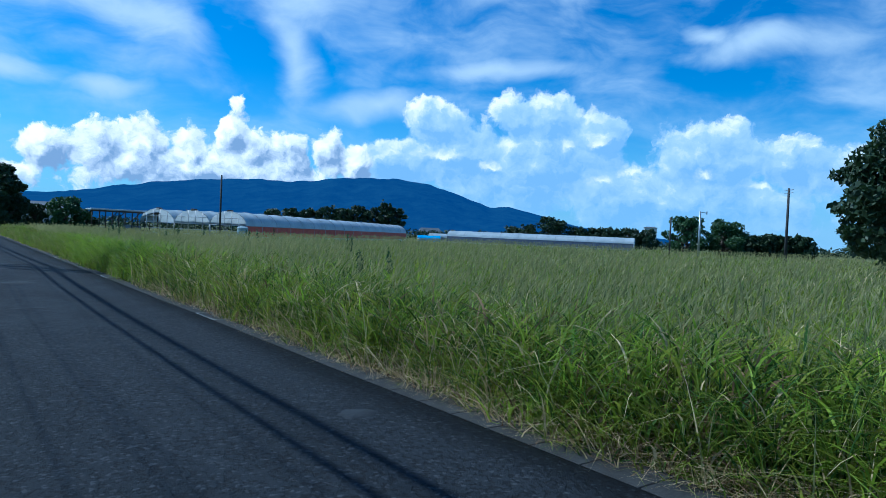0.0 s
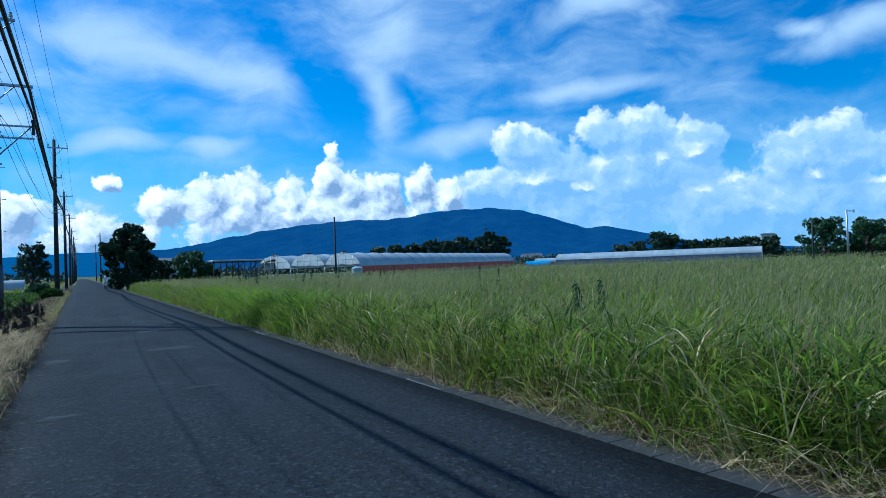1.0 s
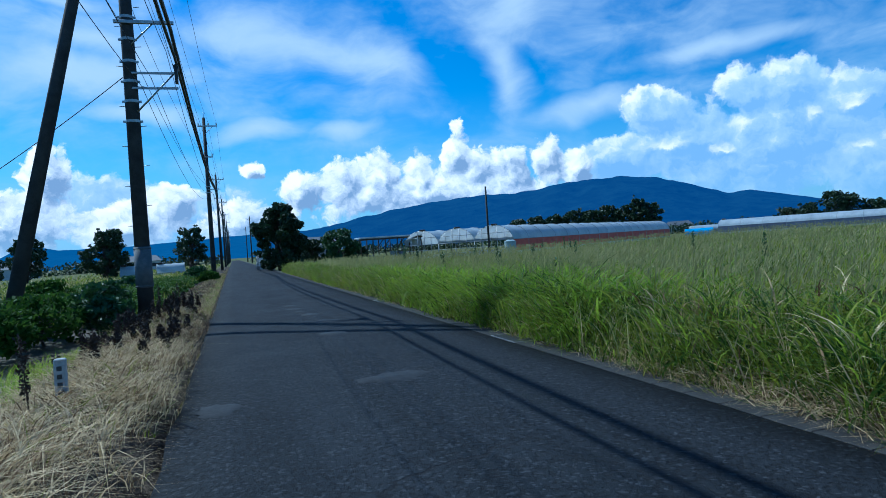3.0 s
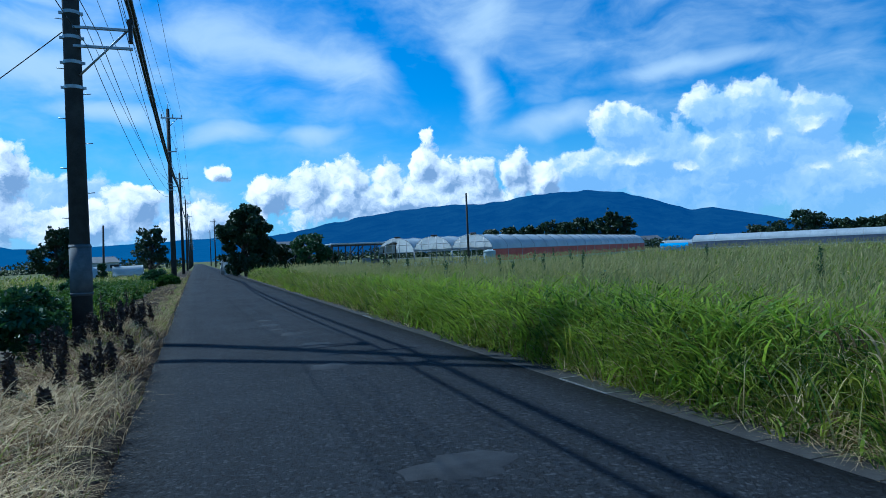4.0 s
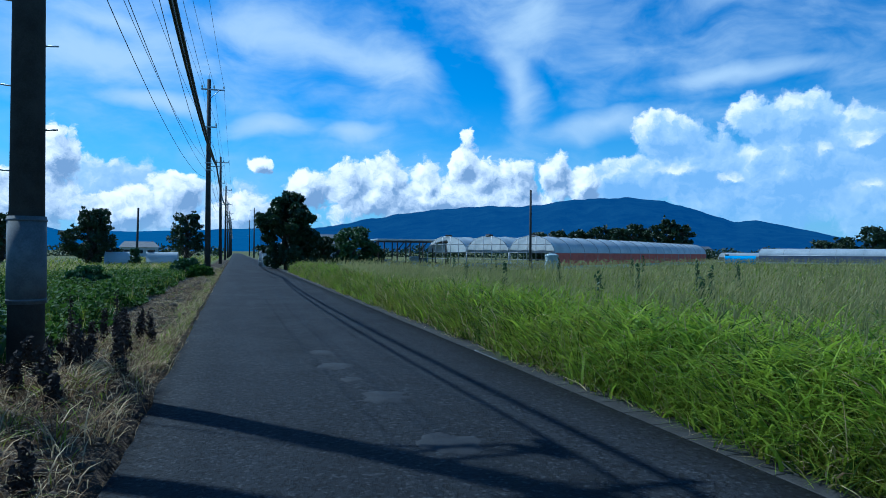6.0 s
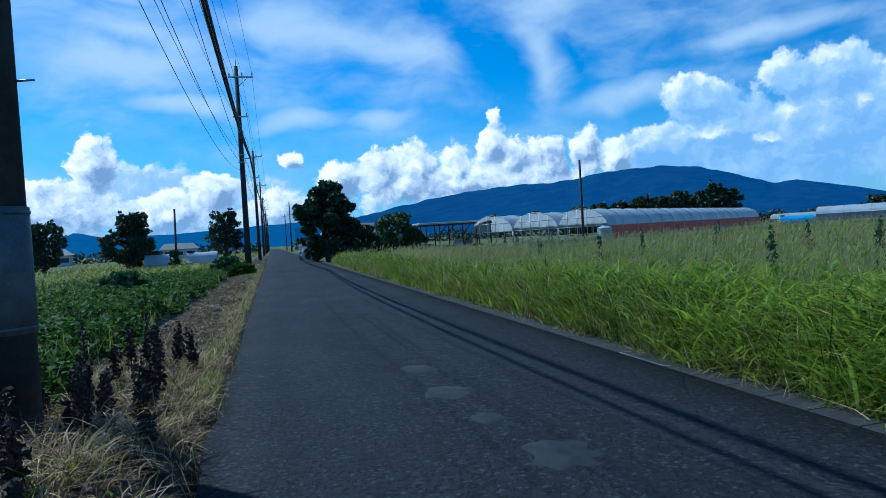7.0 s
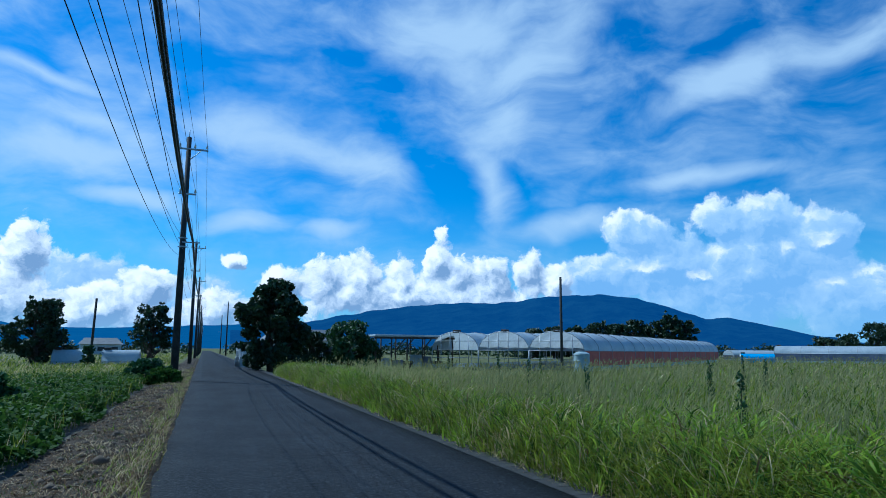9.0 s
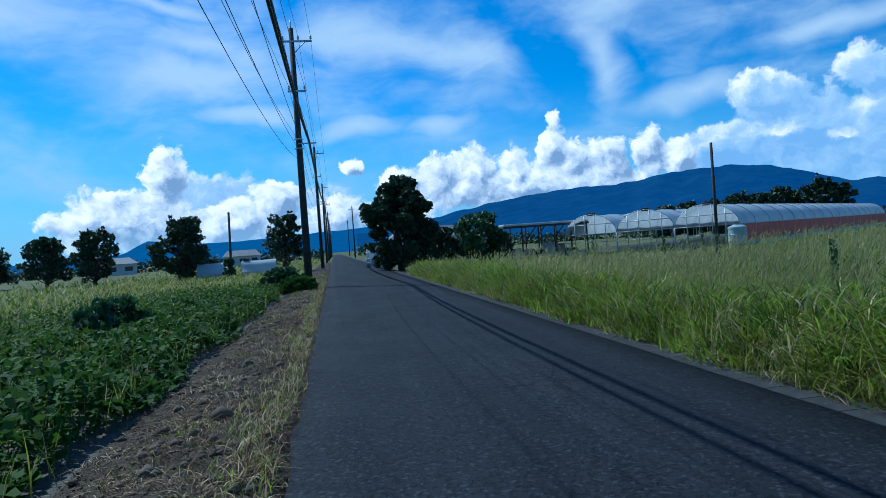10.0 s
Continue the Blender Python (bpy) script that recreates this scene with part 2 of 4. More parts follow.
M_INSULATOR = surface("porcelain", (0.55, 0.55, 0.53), (0.75, 0.75, 0.73), 0.25, scale=8, fine=80, bump=0.0)
M_SOIL = surface("field_soil", (0.055, 0.046, 0.032), (0.13, 0.11, 0.075), 0.95, scale=1.2, fine=30, bump=0.8, gap=0.05)
M_GROUND = surface("field_ground", (0.055, 0.068, 0.022), (0.150, 0.145, 0.058), 0.95, scale=0.35, fine=9, bump=0.6, gap=0.06, spec=0.1)
M_DRYSOIL = surface("dry_verge_soil", (0.030, 0.022, 0.016), (0.110, 0.085, 0.060), 0.97, scale=3.0, fine=22, bump=1.0, gap=0.08, spec=0.1)
M_CLOD = surface("dry_clod", (0.050, 0.038, 0.027), (0.170, 0.135, 0.098), 0.97, scale=2.0, fine=30, bump=0.5, island=0.6, spec=0.1)
M_BLADE = surface("grass_blade", (0.062, 0.110, 0.010), (0.330, 0.345, 0.038), 0.6, scale=0.5, fine=2.5, bump=0.0, island=0.5, spec=0.15, through_light=0.45)
M_LUSH = surface("lush_blade", (0.115, 0.215, 0.012), (0.410, 0.510, 0.040), 0.55, scale=0.6, fine=3, bump=0.0, island=0.55, spec=0.22, through_light=0.5)
M_DEEP = surface("deep_green_blade", (0.022, 0.058, 0.008), (0.090, 0.150, 0.022), 0.6, scale=0.5, fine=3, bump=0.0, island=0.6, spec=0.15, through_light=0.35)
M_DRY = surface("dry_blade", (0.30, 0.205, 0.090), (0.82, 0.65, 0.38), 0.8, scale=0.9, fine=4, bump=0.0, island=0.6, spec=0.15, through_light=0.25)
M_ROT = surface("rotten_straw", (0.070, 0.042, 0.022), (0.30, 0.195, 0.105), 0.9, scale=1.2, fine=6, bump=0.0, island=0.65, spec=0.1, through_light=0.15)
M_SEED = surface("seed_head", (0.19, 0.205, 0.075), (0.47, 0.43, 0.20), 0.85, scale=0.14, fine=2, bump=0.0, island=0.4, spec=0.1, through_light=0.5)
M_LEAF = surface("crop_leaf", (0.018, 0.052, 0.007), (0.088, 0.148, 0.020), 0.7, scale=0.5, fine=4, bump=0.0, island=0.6, spec=0.12, through_light=0.35)
M_TREE = surface("tree_leaf", (0.012, 0.028, 0.010), (0.040, 0.070, 0.022), 0.6, scale=0.6, fine=4, bump=0.0, island=0.6, through_light=0.2)
M_BUSH = surface("bush_leaf", (0.018, 0.050, 0.014), (0.055, 0.115, 0.030), 0.6, scale=0.6, fine=4, bump=0.0, island=0.6, through_light=0.25)
M_BARK = surface("bark", (0.035, 0.026, 0.020), (0.10, 0.08, 0.06), 0.9, scale=5, fine=40, bump=0.8, gap=0.02)
M_STALK = surface("dead_weed", (0.020, 0.012, 0.008), (0.060, 0.038, 0.024), 0.9, scale=8, fine=60, bump=0.2)
M_FILM = surface("greenhouse_film", (0.42, 0.47, 0.50), (0.64, 0.68, 0.70), 0.35, scale=0.5, fine=9, bump=0.25, gap=0.03, through_light=0.35)
M_HAZYFILM = surface("dusty_film", (0.34, 0.38, 0.42), (0.52, 0.56, 0.60), 0.4, scale=0.7, fine=9, bump=0.25, gap=0.03, through_light=0.3)
M_RED = surface("red_curtain", (0.42, 0.05, 0.03), (0.62, 0.11, 0.06), 0.6, scale=1.5, fine=14, bump=0.3, gap=0.03)
M_GREYCURTAIN = surface("grey_curtain", (0.13, 0.13, 0.18), (0.24, 0.24, 0.30), 0.6, scale=1.5, fine=14, bump=0.3, gap=0.03)
M_PIPE = surface("greenhouse_pipe", (0.30, 0.31, 0.32), (0.5, 0.5, 0.5), 0.5, 0.5, scale=8, fine=60, bump=0.0)
M_RUST = surface("dark_shed_timber", (0.030, 0.024, 0.020), (0.085, 0.065, 0.050), 0.85, scale=4, fine=40, bump=0.4)
M_TANK = surface("tank_plastic", (0.26, 0.32, 0.33), (0.40, 0.46, 0.46), 0.45, scale=3, fine=30, bump=0.1)
M_BLUE = surface("blue_tarpaulin", (0.02, 0.22, 0.50), (0.05, 0.36, 0.70), 0.45, scale=2, fine=15, bump=0.4, gap=0.04)
M_PLASTER = surface("house_plaster", (0.42, 0.42, 0.41), (0.62, 0.62, 0.60), 0.8, scale=1, fine=14, bump=0.2)
M_ROOF = surface("roof_tile_grey", (0.055, 0.06, 0.07), (0.12, 0.125, 0.135), 0.6, scale=1, fine=12, bump=0.5)
M_GLASS = surface("window_dark", (0.015, 0.02, 0.025), (0.03, 0.035, 0.045), 0.12, scale=2, fine=10, bump=0.0)
M_STAKE = surface("stake_paint", (0.28, 0.28, 0.27), (0.45, 0.45, 0.43), 0.7, scale=9, fine=60, bump=0.3)
M_INK = surface("stake_ink", (0.03, 0.03, 0.03), (0.06, 0.06, 0.06), 0.7, scale=9, fine=60, bump=0.0)
# hills: blue haze of the distance put in as emission
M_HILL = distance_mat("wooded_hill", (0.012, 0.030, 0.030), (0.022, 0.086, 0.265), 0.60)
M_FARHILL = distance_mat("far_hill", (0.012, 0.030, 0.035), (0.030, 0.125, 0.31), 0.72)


# ---- mesh helpers ----
def mesh_of(name, verts, faces, *mats, smooth=False):
    me = bpy.data.meshes.new(name)
    me.from_pydata([tuple(v) for v in verts], [], faces)
    for m in mats:
        me.materials.append(m)
    if smooth:
        me.polygons.foreach_set("use_smooth", [True] * len(me.polygons))
    me.update()
    return me


def part(name, data, parent=None, label=""):
    ob = new(name, data)
    ob.parent = parent
    return tagged(ob, label=label)


def done(bm, name, *mats, smooth=False):
    me = bpy.data.meshes.new(name)
    bmesh.ops.recalc_face_normals(bm, faces=bm.faces)
    bm.to_mesh(me)
    bm.free()
    for m in mats:
        me.materials.append(m)
    if smooth:
        me.polygons.foreach_set("use_smooth", [True] * len(me.polygons))
    return me


def box(bm, centre, size, turn=0.0, bevel=0.0):
    m = Matrix.Translation(centre) @ Matrix.Rotation(turn, 4, "Z") @ Matrix.Diagonal((*size, 1))
    r = bmesh.ops.create_cube(bm, size=1, matrix=m)
    if bevel:
        edges = list({e for v in r["verts"] for e in v.link_edges})
        bmesh.ops.bevel(bm, geom=edges, offset=bevel, segments=1, affect="EDGES")


def tube(bm, a, b, ra, rb=None, sides=10):
    a, b = Vector(a), Vector(b)
    rb = ra if rb is None else rb
    m = Matrix.Translation((a + b) / 2) @ (b - a).to_track_quat("Z", "Y").to_matrix().to_4x4()
    bmesh.ops.create_cone(bm, cap_ends=True, segments=sides, radius1=ra, radius2=rb, depth=(b - a).length, matrix=m)


def box_mesh(name, centre, size, mat, turn=0.0, bevel=0.0):
    bm = bmesh.new()
    box(bm, centre, size, turn, bevel)
    return done(bm, name, mat)


def tube_mesh(name, a, b, ra, mat, rb=None, sides=10):
    bm = bmesh.new()
    tube(bm, a, b, ra, rb, sides)
    return done(bm, name, mat, smooth=True)


def empty(name, x, y, z=0.0, turn=0.0):
    ob = new(name)
    ob.empty_display_size = 0.3
    ob.matrix_world = pose(x, y, z, 0, 0, turn)
    return ob


def quick_mesh(name, co, loops, starts, index, mats):
    me = bpy.data.meshes.new(name)
    me.vertices.add(len(co))
    me.vertices.foreach_set("co", np.ascontiguousarray(co, dtype=np.float32).ravel())
    me.loops.add(len(loops))
    me.loops.foreach_set("vertex_index", np.ascontiguousarray(loops, dtype=np.int32))
    me.polygons.add(len(starts))
    me.polygons.foreach_set("loop_start", np.ascontiguousarray(starts, dtype=np.int32))
    for m in mats:
        me.materials.append(m)
    me.polygons.foreach_set("material_index", np.ascontiguousarray(index, dtype=np.int32))
    me.update(calc_edges=True)
    return me


def ribbons(x, y, z, h, w, yaw, bend, lean, levels, mat, face=None):
    """Blades of grass: tapered ribbons that rise and droop, as arrays ready to join."""
    n = len(x)
    t = np.linspace(0, 1, levels + 1)[None, :]
    out = (lean[:, None] * t + bend[:, None] * t ** 2.2) * h[:, None]
    up = h[:, None] * (t - 0.42 * np.minimum(bend[:, None], 1.6) * t ** 3)
    cx, cy = np.cos(yaw)[:, None], np.sin(yaw)[:, None]
    f = yaw + np.pi / 2 if face is None else face
    sx, sy = np.cos(f)[:, None], np.sin(f)[:, None]
    px, py, pz = x[:, None] + cx * out, y[:, None] + cy * out, z[:, None] + up
    half = 0.5 * w[:, None] * (1 - t ** 1.6 * 0.96) * (0.55 + 0.9 * np.sin(np.pi * np.minimum(t + 0.12, 1)))
    a = np.stack([px - sx * half, py - sy * half, pz], -1)
    b = np.stack([px + sx * half, py + sy * half, pz], -1)
    co = np.stack([a, b], 2).reshape(n, -1, 3)
    quad = np.array([[2 * k, 2 * k + 1, 2 * k + 3, 2 * k + 2] for k in range(levels)])
    loops = (quad[None] + (np.arange(n) * 2 * (levels + 1))[:, None, None])
    return co.reshape(-1, 3), loops.reshape(-1), np.repeat(mat, levels)


def spindles(x, y, z, length, w, yaw, tilt, mat):
    """Seed heads: long narrow diamonds in two crossed planes."""
    n = len(x)
    d = np.stack([np.cos(yaw) * np.sin(tilt), np.sin(yaw) * np.sin(tilt), np.cos(tilt)], -1)
    base = np.stack([x, y, z], -1)
    cos = []
    for s in (0, np.pi / 2):
        side = np.stack([np.cos(yaw + s), np.sin(yaw + s), 0 * yaw], -1) * w[:, None]
        mid = base + d * (length * 0.4)[:, None]
        cos.append(np.stack([base, mid + side, base + d * length[:, None], mid - side], 1))
    co = np.concatenate(cos, 1)
    quad = np.array([[0, 1, 2, 3], [4, 5, 6, 7]])
    loops = quad[None] + (np.arange(n) * 8)[:, None, None]
    return co.reshape(-1, 3), loops.reshape(-1), np.repeat(mat, 2)


def joined(name, chunks, mats, label, category):
    co, lo, ix, k = [], [], [], 0
    for c, l, i in chunks:
        co.append(c), lo.append(l + k), ix.append(i)
        k += len(c)
    co, lo, ix = np.concatenate(co), np.concatenate(lo), np.concatenate(ix)
    ob = new(name, quick_mesh(name, co, lo, np.arange(len(ix)) * 4, ix, mats))
    return tagged(ob, label, category, kind="stuff")


rng = np.random.default_rng(7)


def U(a, b, n):
    return rng.uniform(a, b, n)


# ---- the ground, the road and its gutter ----
ROAD_W = 3.92      # asphalt from x = 0 to the gutter
GUTTER_W = 0.36


def edge_wobble(y, k):
    return 0.05 * noise.noise((k, y * 0.9, 0)) + 0.035 * noise.noise((k, y * 4.1, 3))


def ground_height(x, y):
    if x > ROAD_W + GUTTER_W:
        return -0.03 + 0.05 * noise.noise((x * 0.3, y * 0.3, 2)) - 0.06
    if x > -0.06:
        return -0.16
    if x > -1.5:
        d = (-x) / 1.5
        mound = 0.20 * math.sin(min(1.0, d * 1.1) * math.pi) + 0.07 * noise.noise((x * 1.1, y * 0.6, 11)) + 0.05 * noise.noise((x * 2.1, y * 1.3, 5))
        return mound * (1.0 if y < 24 else 0.3) - 0.015
    fall = -0.35 if y < 19 else (-0.35 + 0.33 * min(1.0, (y - 19) / 5))
    return fall * min(1.0, (-x - 1.5) / 1.2) + 0.06 * noise.noise((x * 0.35, y * 0.35, 8)) - 0.02


def axis_steps(fine0, fine1, step, far):
    out, v, s = [], fine1, step
    while v < far:
        out.append(v)
        v += s
        s *= 1.22
    out.append(far)
    left, v, s = [], fine0, step
    while v > -far:
        left.append(v)
        v -= s
        s *= 1.22
    left.append(-far)
    return left[::-1] + list(np.arange(fine0 + step, fine1 - step / 2, step)) + out


xs = axis_steps(-6.0, 6.0, 0.25, 4700)
ys = axis_steps(-4.0, 60.0, 0.5, 4700)
gv = [(x, y, ground_height(x, y) if abs(x) < 60 and -40 < y < 140 else -0.10) for y in ys for x in xs]
nx = len(xs)
gf = [(j * nx + i, j * nx + i + 1, (j + 1) * nx + i + 1, (j + 1) * nx + i) for j in range(len(ys) - 1) for i in range(nx - 1)]
gm = mesh_of("ground", gv, gf, M_GROUND, M_DRYSOIL, M_SOIL, smooth=True)
gm.polygons.foreach_set("material_index", [1 if -1.55 < p.center.x < 0.2 and abs(p.center.y) < 130 else (2 if -14 < p.center.x <= -1.55 and 19 < p.center.y < 62 else 0) for p in gm.polygons])
ground = tagged(new("ground", gm), "flat farmland of weedy soil and grass reaching the hills", "ground", kind="structure")

ry = list(np.arange(-30, 70, 0.3)) + list(np.arange(70, 420, 5.0))
rv, rf = [], []
for y in ry:
    l, r = edge_wobble(y, 1), 0.012 * noise.noise((9, y * 2, 0))
    for k in range(9):
        x = l + (ROAD_W + r - l) * k / 8
        rv.append((x, y, 0.012 * math.sin(math.pi * k / 8) + 0.006 * noise.noise((x * 0.8, y * 0.5, 1)) - (0.02 if k == 0 else 0)))
    rv.append((l - 0.03, y, -0.2))
    rv.append((ROAD_W + r, y, -0.2))
for j in range(len(ry) - 1):
    a, b = j * 11, (j + 1) * 11
    rf += [(a + k, a + k + 1, b + k + 1, b + k) for k in range(8)]
    rf += [(a + 9, a, b, b + 9), (a + 8, a + 10, b + 10, b + 8)]
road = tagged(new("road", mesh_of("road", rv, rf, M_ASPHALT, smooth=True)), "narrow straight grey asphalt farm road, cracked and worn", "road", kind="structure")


def road_patch(x, y, rx, ry_, seed):
    rnd = random.Random(seed)
    n = 18
    ring = [(math.cos(2 * math.pi * k / n), math.sin(2 * math.pi * k / n), rnd.uniform(0.65, 1.1)) for k in range(n)]
    h = 0.012 * math.sin(math.pi * x / ROAD_W) + 0.009
    v = [(x, y, h)] + [(x + c * rx * q * 0.8, y + s * ry_ * q * 0.8, h) for c, s, q in ring] + [(x + c * rx * q, y + s * ry_ * q, h - 0.014) for c, s, q in ring]
    f = [(0, 1 + k, 1 + (k + 1) % n) for k in range(n)] + [(1 + k, 1 + n + k, 1 + n + (k + 1) % n, 1 + (k + 1) % n) for k in range(n)]
    return part("repair_patch", mesh_of("repair_patch", v, f, M_PATCH, smooth=True), road, "smooth pale worn repair patch")


for i, (x, y, a, b) in enumerate([(1.86, 24.5, 0.24, 0.30), (2.06, 22.7, 0.26, 0.34), (2.17, 21.1, 0.25, 0.30), (2.02, 19.0, 0.28, 0.28), (1.85, 25.6, 0.2, 0.28),
                                  (2.04, 14.85, 0.42, 0.28), (0.35, 14.4, 0.22, 0.3), (1.9, 23.6, 0.16, 0.2), (0.5, 9.6, 0.25, 0.12), (1.9, 10.4, 0.35, 0.1), (3.3, 3.4, 0.2, 0.14)]):
    road_patch(x, y, a, b, i)

gutter_v, gutter_f = [], []
gx0, gx1 = ROAD_W + 0.006, ROAD_W + GUTTER_W
for j, y in enumerate(np.arange(-30, 421, 15.0)):
    gutter_v += [(gx0, y, -0.06), (gx1, y, -0.06), (gx1, y, -0.4), (gx0, y, -0.4)]
    if j:
        a, b = (j - 1) * 4, j * 4
        gutter_f += [(a, a + 1, b + 1, b), (a + 1, a + 2, b + 2, b + 1), (a + 3, a, b, b + 3)]
gutter = tagged(new("gutter", mesh_of("gutter", gutter_v, gutter_f, M_CONCRETE)), "concrete roadside gutter closed by old lids", "gutter", kind="structure")


# ---- poles and cables ----
def crossarm(parent, z, x0, x1, brace=True, insulators=()):
    arm = part("crossarm", box_mesh("crossarm", ((x0 + x1) / 2, -0.17, z), (x1 - x0, 0.07, 0.075), M_STEEL, bevel=0.006), parent, "galvanised steel crossarm")
    if brace:
        side = 1 if x1 > -x0 else -1
        part("brace", tube_mesh("brace", (side * 0.08, -0.14, z - 0.5), (side * 0.55, -0.14, z - 0.02), 0.018, M_STEEL, sides=6), arm)
    for x in insulators:
        bm = bmesh.new()
        tube(bm, (x, -0.17, z + 0.03), (x, -0.17, z + 0.16), 0.018, sides=6)
        for k in range(3):
            tube(bm, (x, -0.17, z + 0.09 + 0.05 * k), (x, -0.17, z + 0.125 + 0.05 * k), 0.06 - 0.008 * k, 0.035, 10)
        part("insulator", done(bm, "insulator", M_INSULATOR, smooth=True), arm, "white porcelain insulator")
    return arm


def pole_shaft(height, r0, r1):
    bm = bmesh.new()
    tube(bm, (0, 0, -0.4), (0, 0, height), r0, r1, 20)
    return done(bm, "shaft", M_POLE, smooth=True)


def band(parent, z, r):
    bm = bmesh.new()
    tube(bm, (0, 0, z - 0.03), (0, 0, z + 0.03), r + 0.008, sides=16)
    box(bm, (r + 0.03, 0, z), (0.05, 0.03, 0.05))
    box(bm, (-r - 0.03, 0, z), (0.05, 0.03, 0.05))
    part("steel_band", done(bm, "steel_band", M_STEEL), parent)


POLE_X, POLE_Y = -1.38, 24.6
LABEL_POLE = "tall tapered grey concrete utility pole carrying power cables"
# the near pole with its bracket arms
near = tagged(empty("utility_pole", POLE_X, POLE_Y), "tall grey concrete utility pole with a pale sheet round its foot", "utility pole", "roadside utility poles")
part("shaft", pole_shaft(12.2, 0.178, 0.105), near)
bm = bmesh.new()
tube(bm, (0, 0, 0.80), (0, 0, 1.72), 0.187, 0.183, 20)
part("guard_sheet", done(bm, "guard_sheet", M_SHEET, smooth=True), near, "pale grey guard sheet wrapped round the pole")
for z in (0.84, 1.68):
    part("sheet_tie", tube_mesh("sheet_tie", (0, 0, z - 0.012), (0, 0, z + 0.012), 0.190, M_SHEET, sides=20), near)
for z in (4.55, 5.0, 5.45, 5.9, 6.4, 6.9):
    band(near, z, 0.178 - 0.073 * z / 12.2)
crossarm(near, 10.35, -0.45, 0.95, True, (-0.38, 0.28, 0.88))
crossarm(near, 8.6, -0.5, 0.6, True, (-0.42, 0.5))
for z in (5.28, 5.62):
    part("bracket_arm", box_mesh("bracket_arm", (0.52, -0.12, z), (0.98, 0.045, 0.05), M_STEEL, bevel=0.005), near, "steel bracket arm holding telephone cables")
part("bracket_stay", tube_mesh("bracket_stay", (0.12, -0.12, 4.75), (0.92, -0.12, 5.6), 0.02, M_STEEL, sides=8), near)
bm = bmesh.new()
box(bm, (0.98, -0.12, 5.6), (0.07, 0.16, 0.42), bevel=0.01)
tube(bm, (0.98, -0.2, 5.75), (0.98, 0.25, 5.80), 0.06, sides=10)
part("cable_clamp", done(bm, "cable_clamp", M_WIRE), near, "black cable clamp at the end of the bracket")
crossarm(near, 6.75, -0.25, 1.0, True)
for k in range(14):
    z = 2.2 + 0.45 * k
    s = 1 if k % 2 else -1
    part("step_bolt", tube_mesh("step_bolt", (s * 0.14, 0.05, z), (s * 0.27, 0.05, z + 0.01), 0.009, M_STEEL, sides=6), near)

# the leaning strut pole that props it
strut = tagged(empty("strut_pole", -4.05, 24.25), "leaning concrete strut pole propping the utility pole", "strut pole")
bm = bmesh.new()
tube(bm, (-0.09, 0, -0.4), (2.52, 0.30, 11.0), 0.165, 0.10, 18)
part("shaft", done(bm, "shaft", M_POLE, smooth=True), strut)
part("joint_bolt", tube_mesh("joint_bolt", (2.36, 0.3, 10.8), (2.74, 0.33, 10.8), 0.04, M_STEEL, sides=8), strut)

# the further poles of the row
far_pole = tagged(empty("utility_pole", -0.72, 56.2), LABEL_POLE, "utility pole", "roadside utility poles")
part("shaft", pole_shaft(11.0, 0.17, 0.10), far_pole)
part("lightning_rod", tube_mesh("lightning_rod", (0.0, 0, 10.9), (0.0, 0, 11.35), 0.02, M_STEEL, sides=6), far_pole)
crossarm(far_pole, 10.4, -0.42, 0.85, True, (-0.36, 0.28, 0.8))
crossarm(far_pole, 8.3, -0.3, 0.45, False, (-0.24, 0.4))
for z in (5.9, 6.3):
    band(far_pole, z, 0.14)
part("bracket_arm", box_mesh("bracket_arm", (0.35, -0.12, 6.1), (0.75, 0.045, 0.05), M_STEEL), far_pole)
for k in range(1, 8):
    copy_thing(far_pole, pose(-0.72 + 0.06 * k, 56.2 + 32.3 * k, 0, 0, 0.25 * (-1) ** k, 0))
right_far = copy_thing(far_pole, pose(4.9, 172, 0, 0, 0, 180))
right_far2 = copy_thing(far_pole, pose(5.1, 230, 0, 0, 0, 180))


def cable(name, points, radius, sag, label, twist=False):
    """One cable over many spans, hanging between its points."""
    cu = bpy.data.curves.new(name, "CURVE")
    cu.dimensions, cu.bevel_depth, cu.bevel_resolution = "3D", radius, 1
    pts = []
    for (a, b) in zip(points[:-1], points[1:]):
        a, b = Vector(a), Vector(b)
        for k in range(16):
            t = k / 16
            p = a.lerp(b, t)
            p.z -= sag * 4 * t * (1 - t)
            pts.append(p)
    pts.append(Vector(points[-1]))
    sp = cu.splines.new("POLY")
    sp.points.add(len(pts) - 1)
    for q, p in zip(sp.points, pts):
        q.co = (*p, 1)
    cu.materials.append(M_WIRE)
    return tagged(new(name, cu), label, "cable", "overhead cables along the road")


def along(dx, z, dx_near=None, z_near=None, last=7):
    """A cable's points on the row of poles, from behind the start."""
    dn, zn = (dx if dx_near is None else dx_near), (z if z_near is None else z_near)
    out = [(POLE_X + dn, POLE_Y - 32.3, zn), (POLE_X + dn, POLE_Y - 0.17, zn)]
    return out + [(-0.72 + 0.06 * k + dx, 56.03 + 32.3 * k, z) for k in range(last)]


